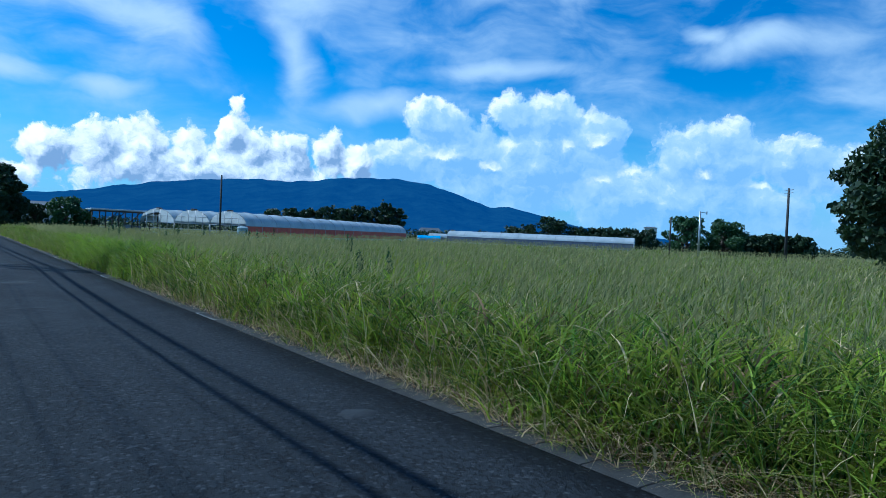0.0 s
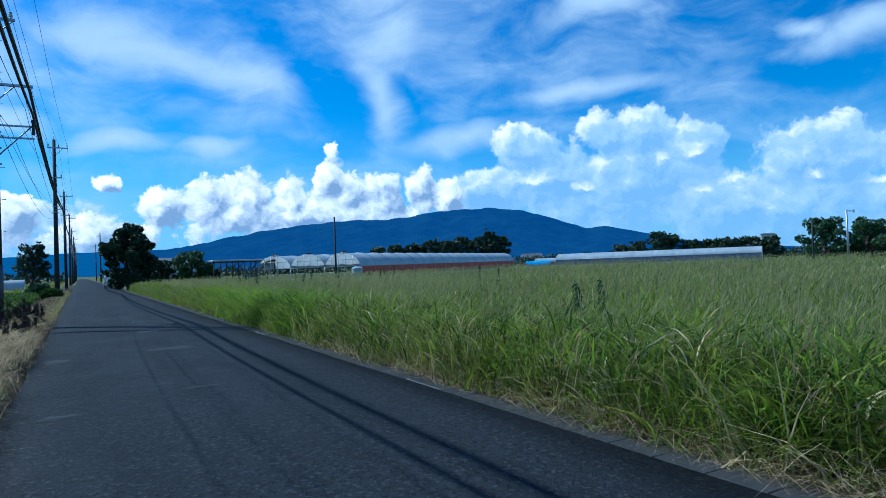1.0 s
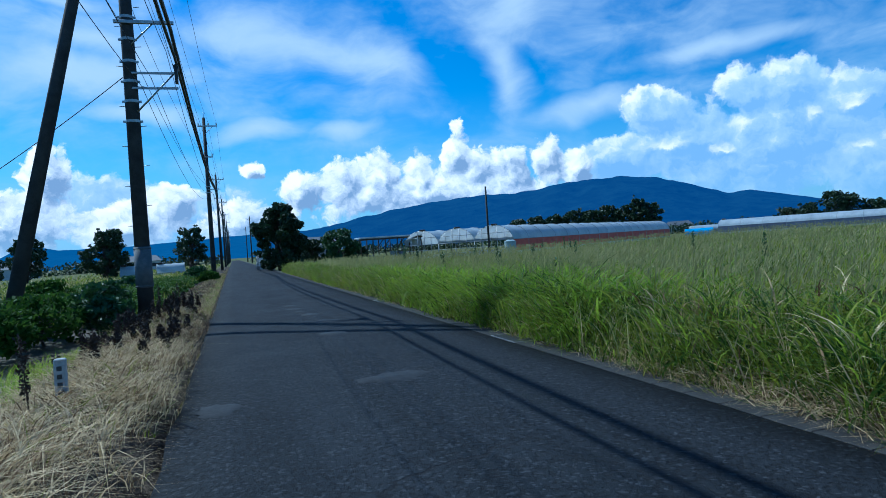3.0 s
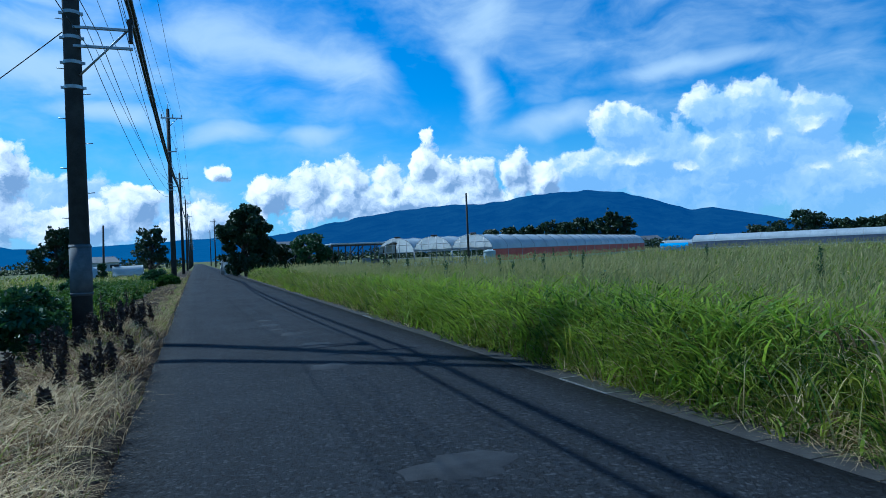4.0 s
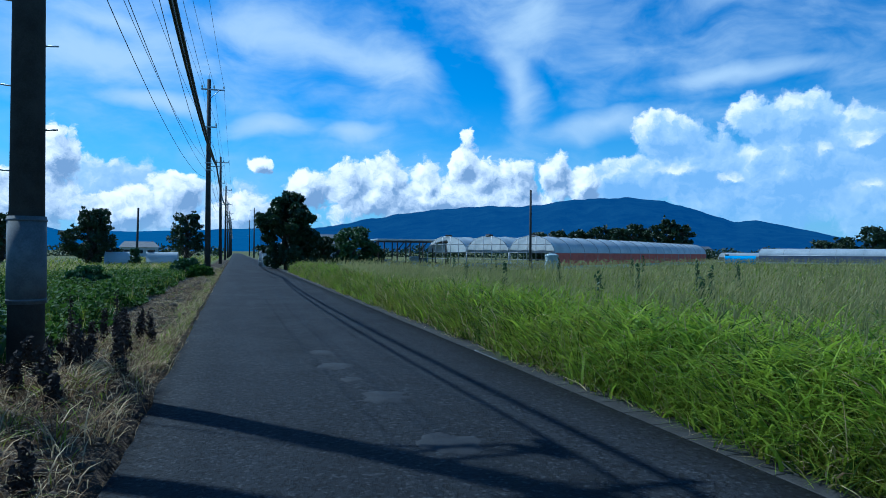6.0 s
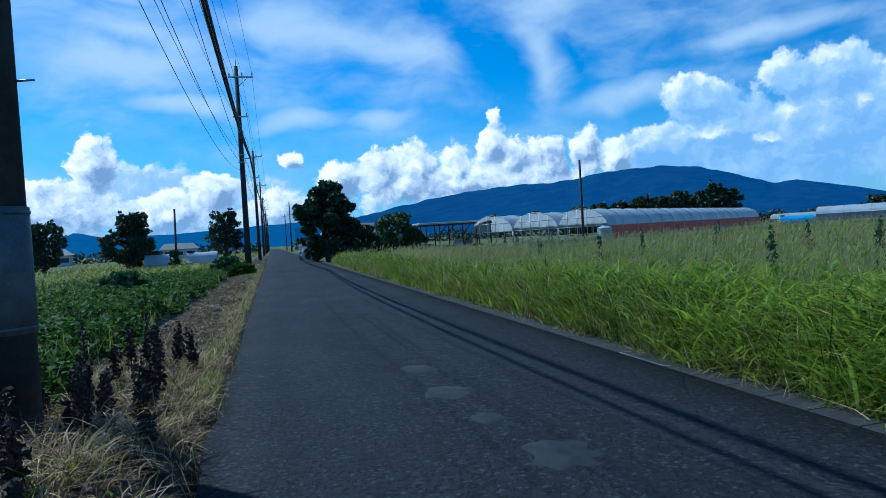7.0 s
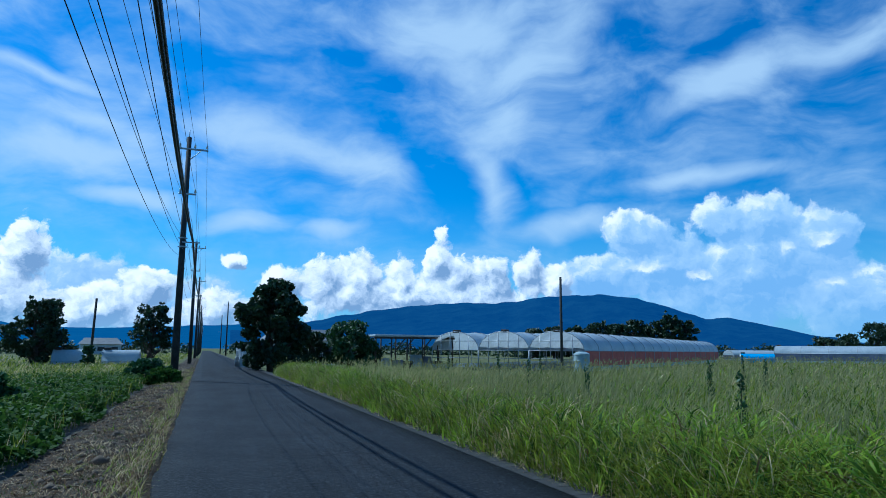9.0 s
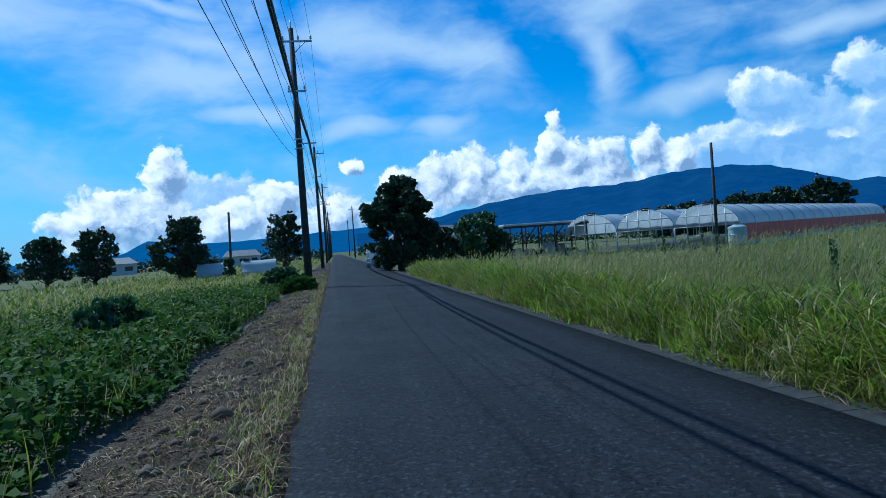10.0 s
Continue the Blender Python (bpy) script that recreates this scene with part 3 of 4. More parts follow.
for dx, dn in ((-0.36, -0.38), (0.28, 0.28), (0.8, 0.88)):
    cable("power_cable", along(dx, 10.62, dn, 10.56), 0.0065, 0.45, "thin black high-voltage cable strung between poles")
for dx, dn in ((-0.24, -0.42), (0.4, 0.5)):
    cable("service_cable", along(dx, 8.5, dn, 8.8), 0.007, 0.55, "black low-voltage cable strung between poles")
cable("telephone_cable", along(0.42, 6.25, 0.92, 6.62), 0.044, 0.55, "thick black bundled telephone cable strung between poles")
cable("telephone_cable", along(0.46, 6.05, 0.98, 5.95), 0.034, 0.55, "thick black telephone cable strung between poles")
cable("telephone_cable", along(0.30, 5.8, 0.80, 6.1), 0.007, 0.75, "black telephone cable sagging between poles")
cable("telephone_cable", along(0.10, 5.7, 0.45, 5.5), 0.007, 0.65, "thin black telephone cable sagging between poles")
cable("telephone_cable", along(-0.12, 5.5, 0.25, 5.3), 0.007, 0.8, "thin black telephone cable sagging between poles")
cable("telephone_cable", along(-0.15, 6.5, -0.2, 6.9), 0.007, 0.7, "black telephone cable sagging between poles")
cable("telephone_cable", along(0.35, 7.0, 0.6, 7.3), 0.007, 0.6, "black telephone cable sagging between poles")
cable("drop_cable", [(POLE_X - 0.15, POLE_Y, 5.55), (-7.5, 30.0, 3.0), (-24, 48, 3.2)], 0.010, 0.12, "thin black service drop leaving the pole")


# ---- trees, bushes and shrubs ----
def leaf_cloud(centres, radii, count, size, squash=0.8):
    """Leaf quads scattered through clumps."""
    centres, radii = np.array(centres), np.array(radii)
    pick = rng.choice(len(centres), count, p=radii ** 2 / np.sum(radii ** 2))
    d = rng.normal(size=(count, 3))
    d /= np.linalg.norm(d, axis=1)[:, None]
    r = radii[pick] * rng.uniform(0.25, 1.0, count) ** 0.5
    p = centres[pick] + d * r[:, None] * np.array([1, 1, squash])
    u = rng.normal(size=(count, 3))
    u /= np.linalg.norm(u, axis=1)[:, None]
    v = np.cross(u, rng.normal(size=(count, 3)))
    v /= np.linalg.norm(v, axis=1)[:, None]
    s = size * rng.uniform(0.6, 1.3, count)[:, None]
    co = np.stack([p - u * s, p + v * s * 0.5, p + u * s, p - v * s * 0.5], 1).reshape(-1, 3)
    return co


def leaf_mesh(name, co, mat):
    n = len(co) // 4
    return quick_mesh(name, co, np.arange(n * 4), np.arange(n) * 4, np.zeros(n), [mat])


def limb(bm, a, b, ra, rb, rnd, steps=3):
    a, b = Vector(a), Vector(b)
    last, lr = a, ra
    for k in range(1, steps + 1):
        t = k / steps
        p = a.lerp(b, t) + Vector([rnd.uniform(-1, 1) * 0.06 * (b - a).length for _ in range(3)]) * (1 if k < steps else 0)
        r = ra + (rb - ra) * t
        tube(bm, last, p, lr, r, 7)
        last, lr = p, r


def tree(name, x, y, height, radius, leaves, size, mat, seed, label, low=0.25, spiky=0.25, group="", category="tree"):
    """A tapered trunk with limbs, and a crown of leaf clumps at the limbs' ends."""
    rnd = random.Random(seed)
    root = tagged(empty(name, x, y, -0.06), label, category, group)
    bm = bmesh.new()
    top = (rnd.uniform(-0.1, 0.1) * radius, rnd.uniform(-0.1, 0.1) * radius, height * 0.82)
    limb(bm, (0, 0, -0.3), top, 0.045 * height, 0.012 * height, rnd, 5)
    centres, radii = [], []
    count = 46
    for k in range(count):
        t = low + (1 - low) * (k + 0.5) / count
        wide = radius * (0.55 + 0.45 * math.sin(math.pi * min(1, 0.12 + t * 0.95))) * rnd.uniform(0.5, 1.12)
        a = k * 2.4 + rnd.uniform(-0.5, 0.5)
        end = (math.cos(a) * wide * 0.8, math.sin(a) * wide * 0.8, height * min(0.97, t + rnd.uniform(-0.05, 0.08)))
        limb(bm, (0, 0, height * max(0.08, t - 0.22)), end, 0.014 * height, 0.004 * height, rnd, 3)
        centres.append(end), radii.append(radius * rnd.uniform(0.15, 0.33))
        if rnd.random() < spiky:
            tip = (end[0] * 1.24, end[1] * 1.24, end[2] + 0.13 * height * rnd.random())
            centres.append(tip), radii.append(radius * rnd.uniform(0.07, 0.15))
    part("trunk", done(bm, "trunk", M_BARK, smooth=True), root)
    part("crown", leaf_mesh("crown", leaf_cloud(centres, radii, leaves, size, 0.7), mat), root)
    return root


tree("road_tree", 4.7, 70.3, 5.7, 2.7, 17000, 0.17, M_TREE, 3, "dark dense evergreen tree at the road's edge", low=0.02, spiky=0.6)
tree("garden_tree", 10.3, 72.5, 3.3, 2.0, 5000, 0.15, M_BUSH, 4, "round green garden tree beside a shed", low=0.12, spiky=0.1)
tree("garden_bush", 7.9, 73.5, 2.6, 1.2, 2200, 0.14, M_TREE, 5, "dark garden bush under the large tree", low=0.12, category="bush")
tree("garden_bush", 12.6, 77.5, 2.3, 1.4, 2000, 0.14, M_TREE, 6, "dark garden bush beside the shed", low=0.12, category="bush")
FT = "dark broad field tree standing alone on farmland"
tree("field_tree", -11.9, 85.2, 5.0, 2.3, 9000, 0.15, M_TREE, 7, FT, low=0.10, spiky=0.7, group="trees on the fields")
tree("field_tree", -3.7, 86.5, 4.9, 1.8, 3000, 0.17, M_TREE, 8, "thin dark field tree with a gappy crown", low=0.30, spiky=0.6, group="trees on the fields")
tree("field_tree", -21.6, 94, 4.9, 2.2, 4500, 0.18, M_TREE, 9, FT, low=0.12, spiky=0.5, group="trees on the fields")
tree("field_tree", -27.0, 97, 4.6, 2.4, 4500, 0.18, M_TREE, 10, FT, low=0.2, spiky=0.5, group="trees on the fields")
tree("field_tree", -34.0, 101, 4.2, 2.4, 4000, 0.18, M_TREE, 11, FT, low=0.2, spiky=0.5, group="trees on the fields")
tree("broad_tree", 58.2, 15.6, 10.3, 8.0, 22000, 0.30, M_TREE, 12, "tall broad leafy tree at the field's far side", low=0.06, spiky=0.5)
tree("round_tree", 92.0, 58.5, 5.6, 3.4, 5000, 0.22, M_BUSH, 13, "round-topped tree behind the field", low=0.12, spiky=0.05)
tree("round_tree", 96.5, 55.0, 5.2, 3.4, 5000, 0.22, M_BUSH, 14, "round-topped tree behind the field", low=0.12, spiky=0.05)


def polar(r, az, ox=0.7, oy=1.0):
    return ox + r * math.sin(radians(az)), oy + r * math.cos(radians(az))


row = [(22.8, 5.2), (24.3, 5.6), (25.8, 5.4), (27.2, 6.2), (28.6, 5.9), (29.9, 6.6), (31.2, 6.4), (32.4, 7.6), (33.3, 6.6)]
for k, (az, h) in enumerate(row):
    x, y = polar(142, az)
    tree("wood_tree", x, y, h, 2.6, 2600, 0.30, M_TREE, 30 + k, "dark tree in a row behind the greenhouses", low=0.05, spiky=0.3, group="trees behind the greenhouses")
row = [(43.2, 4.3), (44.6, 4.8), (46.3, 7.0), (47.2, 6.2), (48.8, 4.6), (50.2, 4.6), (51.6, 4.8), (53.0, 4.9), (54.4, 4.6), (60.6, 3.3), (61.6, 3.6), (62.7, 3.2), (63.8, 3.5), (64.9, 3.2), (66.1, 3.4)]
for k, (az, h) in enumerate(row):
    x, y = polar(175 if az < 55 else 115, az)
    tree("wood_tree", x, y, h, 3.4 if az < 55 else 2.0, 2000, 0.34, M_TREE, 50 + k, "dark tree in a distant row beyond the field", low=0.05, spiky=0.4, group="distant trees beyond the field")
# distant low woods along the foot of the hills
wc, wr = [], []
for az in np.arange(-48, 78, 0.25):
    r = 210 + 90 * noise.noise((az * 0.2, 4, 0))
    h = 1.6 + 1.2 * noise.noise((az * 0.6, 7, 0)) + 0.9 * noise.noise((az * 2.1, 1, 0))
    x, y = polar(r, az)
    if h > 0.5 and abs(x - 2) > 5:
        wc.append((x, y, h * 0.6)), wr.append(1.2 + 0.6 * h)
woods = tagged(new("distant_woods", leaf_mesh("distant_woods", leaf_cloud(wc, wr, 26000, 0.45, 0.9), M_TREE)), "low dark woods and hedges along the horizon", "woods", kind="stuff")

shr = [(-3.0, 22.6, 0.85, 0.9), (-4.6, 23.4, 1.0, 1.1), (-6.2, 22.8, 0.95, 1.1), (-7.8, 23.5, 0.9, 1.0), (-2.3, 24.8, 1.0, 0.7), (-5.4, 25.2, 1.1, 1.0), (-3.4, 21.2, 0.7, 0.7), (-9.6, 23.0, 0.9, 1.0),
       (-1.85, 22.9, 0.75, 0.5), (-6.6, 38.5, 0.9, 0.9), (-3.9, 41.0, 0.8, 0.7), (-1.7, 55.0, 0.9, 0.9), (-1.0, 53.6, 0.6, 0.7), (-7.8, 82.2, 1.6, 0.5)]
for k, (x, y, h, r) in enumerate(shr):
    tree("shrub", x, y, h, r, 2400, 0.06 if y < 30 else 0.09, M_BUSH if k % 3 else M_LEAF, 80 + k, "low dark green leafy shrub among weeds", low=0.1, spiky=0.4, category="shrub", group="shrubs beside the road")


# ---- greenhouses and sheds ----
def hoop(width, eave, ridge, t):
    """A point of a tunnel's cross-section: up the wall, over the arch, down."""
    if t < 0.2:
        return (-width / 2, eave * t / 0.2)
    if t > 0.8:
        return (width / 2, eave * (1 - t) / 0.2)
    a = math.pi * (1 - (t - 0.2) / 0.6)
    return (math.cos(a) * width / 2, eave + math.sin(a) * (ridge - eave))


def tunnel(name, ox, oy, axis, length, width, eave, ridge, film, curtain, label, ribs=True, ends=True, group="greenhouses", curtains=(-1, 1)):
    """A film-covered pipe tunnel; its length runs from (ox, oy) along the axis, an angle from the road."""
    root = tagged(empty(name, ox, oy, -0.06, -axis), label, "greenhouse", group)
    ts = [0.2 + 0.6 * k / 14 for k in range(15)]
    n = max(2, int(length / 1.6))
    v, f = [], []
    for j in range(n + 1):
        y = length * j / n
        sag = 0.0 if j % 2 == 0 else -0.03
        for t in ts:
            x, z = hoop(width, eave, ridge, t)
            v.append((x * (1 + sag / 3), y, z + sag))
    m = len(ts)
    f = [(j * m + k, j * m + k + 1, (j + 1) * m + k + 1, (j + 1) * m + k) for j in range(n) for k in range(m - 1)]
    part("roof_film", mesh_of("roof_film", v, f, film, smooth=True), root, "translucent white plastic film over arched pipes")
    for s in (-1, 1):
        if s in curtains:
            bm = bmesh.new()
            box(bm, (s * width / 2, length / 2, eave * 0.62), (0.03, length, eave * 0.74))
            part("side_curtain", done(bm, "side_curtain", curtain), root, "rolled side curtain of coloured film")
        box_m = box_mesh("side_film", (s * width / 2, length / 2, eave * 0.115), (0.025, length, eave * 0.23), film)
        part("side_film", box_m, root)
        part("rail", tube_mesh("rail", (s * width / 2, 0, eave), (s * width / 2, length, eave), 0.03, M_PIPE, sides=6), root)
    if ribs:
        for j in range(0, n + 1, 2):
            bm = bmesh.new()
            pts = [hoop(width + 0.05, eave, ridge + 0.03, t) for t in np.linspace(0, 1, 17)]
            for (a, b), (c, d) in zip(pts[:-1], pts[1:]):
                tube(bm, (a, length * j / n, b), (c, length * j / n, d), 0.022, sides=5)
            part("rib", done(bm, "rib", M_PIPE), root)
    if ends:
        for y in (0.0, length):
            bm = bmesh.new()
            pts = [hoop(width, eave, ridge, t) for t in np.linspace(0.2, 0.8, 13)]
            face = [bm.verts.new((a, y, b)) for a, b in pts]
            lo = [bm.verts.new((width / 2, y, eave * 0.6)), bm.verts.new((-width / 2, y, eave * 0.6))]
            if y > 0:
                bm.faces.new(face + lo)
                part("end_film", done(bm, "end_film", M_HAZYFILM), root)
            else:
                bm.free()
            for x in np.linspace(-width / 2, width / 2, 6):
                h = eave + (ridge - eave) * math.sqrt(max(0, 1 - (2 * x / width) ** 2))
                part("end_post", tube_mesh("end_post", (x, y - 0.03, 0), (x, y - 0.03, h), 0.03, M_PIPE, sides=6), root)
            for z in (eave * 0.6, eave, eave + (ridge - eave) * 0.5):
                w = width / 2 * (1 if z <= eave else math.sqrt(1 - 0.25))
                part("end_bar", tube_mesh("end_bar", (-w, y - 0.03, z), (w, y - 0.03, z), 0.025, M_PIPE, sides=6), root)
    part("ridge_vent", box_mesh("ridge_vent", (0, 0.3, ridge + 0.06), (0.45, 0.5, 0.22), M_RUST, bevel=0.03), root, "dark ridge vent")
    return root


GA = 50.8
gdir = Vector((math.sin(radians(GA)), math.cos(radians(GA))))
gside = Vector((-gdir.y, gdir.x))
corner = Vector((25.6, 65.6))
for k in range(3):
    c = corner + gside * (2.1 + 4.2 * k)
    tunnel("greenhouse", c.x, c.y, GA, 55.5, 4.15, 1.45, 2.85, M_FILM, M_RED, "long plastic-film greenhouse with red side curtains", curtains=(1,) if k == 0 else ())
p2 = Vector((78.0, 99.5))
a2 = math.degrees(math.atan2(18.8, -27.0))
tunnel("greenhouse", p2.x, p2.y, a2, 33.5, 5.0, 1.3, 2.35, M_FILM, M_GREYCURTAIN, "long white plastic-film greenhouse with grey side curtains")
tunnel("greenhouse", 88, 120, 110, 13, 4.5, 0.9, 1.75, M_FILM, M_GREYCURTAIN, "low white plastic-film greenhouse across the field", ribs=False)
for x0, x1 in ((-10.6, -8.4), (-7.1, -4.4)):
    tunnel("crop_tunnel", x0, 84.5, 90, x1 - x0, 1.6, 0.35, 1.30, M_FILM, M_FILM, "small white crop tunnel on a field", ends=False, group="crop tunnels")
tunnel("tarpaulin_tunnel", 67.6, 95.5, 130, 4.0, 2.4, 0.6, 1.25, M_BLUE, M_BLUE, "low tunnel covered with bright blue tarpaulin", ribs=False)
tunnel("storage_tent", 3.0, 79.0, 80, 1.5, 1.4, 0.8, 1.75, M_FILM, M_FILM, "small white storage tent by the road", ribs=False)

shed = tagged(empty("open_shed", 16.3, 77.4, -0.06), "open farm shed of dark posts with a white sheet roof", "shed")
part("roof", box_mesh("roof", (0, 0, 2.55), (6.6, 3.6, 0.16), M_FILM, bevel=0.04), shed, "white plastic sheet roof")
part("roof_beam", box_mesh("roof_beam", (0, -1.75, 2.38), (6.7, 0.12, 0.16), M_RUST), shed)
for i in range(6):
    for yy in (-1.7, 1.7):
        part("post", tube_mesh("post", (-3.2 + 1.28 * i, yy, 0), (-3.2 + 1.28 * i, yy, 2.45), 0.06, M_RUST, sides=8), shed)
for i in range(2):
    part("brace", tube_mesh("brace", (-0.8 + 2.2 * i, -1.7, 1.5), (-0.1 + 2.2 * i, -1.7, 2.35), 0.045, M_RUST, sides=6), shed)
    part("brace", tube_mesh("brace", (-0.8 + 2.2 * i, -1.7, 2.35), (-1.5 + 2.2 * i, -1.7, 1.5), 0.045, M_RUST, sides=6), shed)
rnd = random.Random(4)
for i in range(7):
    w, h = rnd.uniform(0.5, 1.0), rnd.uniform(0.5, 1.2)
    ob = new("storage_crate", box_mesh("storage_crate", (0, 0, h / 2), (w, 0.7, h), (M_RUST, M_HAZYFILM, M_GREYCURTAIN)[i % 3], bevel=0.03))
    ob.matrix_world = pose(13.6 + 0.85 * i, 77.2 + rnd.uniform(-0.4, 0.6), -0.08, 0, 0, rnd.uniform(-10, 10))
    tagged(ob, "covered crate of farm gear under the shed", "crate", "gear in the shed")

tank = tagged(empty("water_tank", 25.0, 65.0, -0.08), "pale plastic water tank beside the greenhouse", "tank")
bm = bmesh.new()
tube(bm, (0, 0, 0), (0, 0, 1.30), 0.55, 0.54, 20)
tube(bm, (0, 0, 1.30), (0, 0, 1.42), 0.54, 0.25, 20)
part("body", done(bm, "body", M_TANK), tank)
part("lid", tube_mesh("lid", (0, 0, 1.42), (0, 0, 1.48), 0.22, M_TANK, sides=14), tank)
for z in (0.4, 0.8, 1.2):
    part("hoop", tube_mesh("hoop", (0, 0, z), (0, 0, z + 0.04), 0.57, M_TANK, sides=20), tank)


def plain_pole(name, x, y, h, r, label, arm=0.0, mat=M_STEEL, lean=0.0):
    root = tagged(empty(name, x, y, -0.1), label, "pole")
    part("shaft", tube_mesh("shaft", (0, 0, -0.3), (lean, 0, h), r, mat, r * 0.75, 10), root)
    if arm:
        part("arm", box_mesh("arm", (arm / 2, 0, h - 0.12), (abs(arm) + 0.1, 0.07, 0.08), M_STEEL), root)
        part("arm_end", box_mesh("arm_end", (arm, 0, h - 0.12), (0.1, 0.1, 0.34), M_STEEL), root)
    return root


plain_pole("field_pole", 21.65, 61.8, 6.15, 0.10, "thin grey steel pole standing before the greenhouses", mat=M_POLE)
plain_pole("field_pole", -7.75, 82.5, 5.3, 0.11, "thin dark wooden pole on a field", mat=M_BARK, lean=0.12)
plain_pole("field_pole", 69.3, 42.2, 5.4, 0.12, "slim pole with a short arm beyond the field", arm=1.3)
plain_pole("field_pole", 67.6, 44.8, 4.6, 0.12, "slim pale concrete pole beyond the field", mat=M_POLE)
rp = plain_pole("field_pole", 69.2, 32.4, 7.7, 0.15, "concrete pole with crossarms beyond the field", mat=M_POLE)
for z in (7.2, 7.5):
    part("crossarm", box_mesh("crossarm", (0, 0, z), (1.9, 0.06, 0.05), M_STEEL, radians(50)), rp)


def house(x, y, w, d, h, roof, label, turn=0.0, floors=2):
    root = tagged(empty("house", x, y, -0.1, turn), label, "house")
    part("wall", box_mesh("wall", (0, 0, h / 2), (w, d, h), M_PLASTER), root)
    bm = bmesh.new()
    a, b = w / 2 + 0.4, d / 2 + 0.4
    v = [bm.verts.new(c) for c in ((-a, -b, h), (a, -b, h), (a, b, h), (-a, b, h), (-a + 1.2, 0, h + roof), (a - 1.2, 0, h + roof))]
    for q in ((0, 1, 5, 4), (2, 3, 4, 5), (1, 2, 5), (3, 0, 4), (3, 2, 1, 0)):
        bm.faces.new([v[i] for i in q])
    part("roof", done(bm, "roof", M_ROOF), root)
    for k in range(floors):
        for i in range(3):
            part("window", box_mesh("window", (-w / 3 + w / 3 * i, -d / 2 - 0.01, h * (k + 0.55) / floors), (w / 6, 0.06, h / floors * 0.4), M_GLASS), root)
    return root


house(*polar(240, 36.0), 8, 6, 2.4, 1.5, "distant farmhouse with a grey hipped roof", 150, 1)
house(*polar(290, 51.2), 7, 6, 6.0, 0.6, "distant pale block of flats", 130, 3)
house(*polar(300, 54.4), 5, 5, 8.5, 0.5, "distant grey tower block", 130, 4)
house(*polar(210, 53.0), 8, 6, 3.2, 1.4, "distant farmhouse with a grey hipped roof", 120, 1)
house(-44, 170, 9, 6, 2.2, 1.3, "low distant farmhouse with a dark roof", 25, 1)
house(-21, 190, 8, 6, 2.2, 1.4, "low distant farmhouse with a dark roof", 10, 1)
house(9.5, 92, 7, 6, 2.3, 1.1, "low dark farm building behind the roadside trees", 0, 1)


# ---- hills ----
def hills(name, profile, r0, r1, mat, label, seed, rough):
    az = [p[0] for p in profile]
    el = [p[1] for p in profile]
    A = np.arange(az[0], az[-1] + 0.01, 0.4)
    E_ = np.interp(A, az, el)
    v, f, rings = [], [], 14
    for i, (a, e) in enumerate(zip(A, E_)):
        e = e + rough * noise.fractal((a * 0.45, seed, 0), 0.8, 2.2, 5)
        for k in range(rings + 1):
            t = k / rings
            r = r0 + (r1 - r0) * t
            crest = math.sin(math.pi * min(1.0, 0.08 + t * 0.62) * 0.72) ** 1.3 if t < 1 else 0.0
            ridge = 1 + 0.16 * noise.fractal((a * 0.5, t * 3.0, seed), 0.9, 2.1, 4) * (1 - t * 0.7)
            z = max(0, math.tan(radians(max(0.02, e))) * r * min(1.0, crest * (ridge if t < 0.9 else 1)))
            v.append((math.sin(radians(a)) * r, math.cos(radians(a)) * r, z - 2 + (0 if k else -30)))
    m = rings + 1
    f = [(i * m + k, (i + 1) * m + k, (i + 1) * m + k + 1, i * m + k + 1) for i in range(len(A) - 1) for k in range(rings)]
    return tagged(new(name, mesh_of(name, v, f, mat, smooth=True)), label, "hill", kind="structure")


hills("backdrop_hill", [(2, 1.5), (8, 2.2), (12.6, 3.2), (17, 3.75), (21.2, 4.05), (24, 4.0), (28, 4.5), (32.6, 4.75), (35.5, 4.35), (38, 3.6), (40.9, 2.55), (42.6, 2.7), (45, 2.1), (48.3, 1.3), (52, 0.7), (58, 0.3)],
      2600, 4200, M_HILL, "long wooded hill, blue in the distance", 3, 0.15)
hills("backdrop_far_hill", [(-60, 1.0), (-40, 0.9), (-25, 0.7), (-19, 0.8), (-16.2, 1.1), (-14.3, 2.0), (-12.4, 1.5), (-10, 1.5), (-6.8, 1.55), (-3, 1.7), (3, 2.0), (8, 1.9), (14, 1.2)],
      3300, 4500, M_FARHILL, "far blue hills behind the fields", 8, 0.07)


# ---- plants on the ground ----
def height_at(x, y):
    return np.array([ground_height(a, b) for a, b in zip(x, y)])


def tussocks(x, y, per, spread):
    """Gathers scattered places into tufts; gives places, the way out of each tuft, and a number for each tuft."""
    m = max(1, len(x) // per)
    pick = rng.integers(0, m, len(x))
    dx, dy = rng.normal(0, spread, len(x)), rng.normal(0, spread, len(x))
    return x[pick] + dx, y[pick] + dy, np.arctan2(dy, dx) + rng.normal(0, 0.7, len(x)), rng.uniform(0, 1, m)[pick]


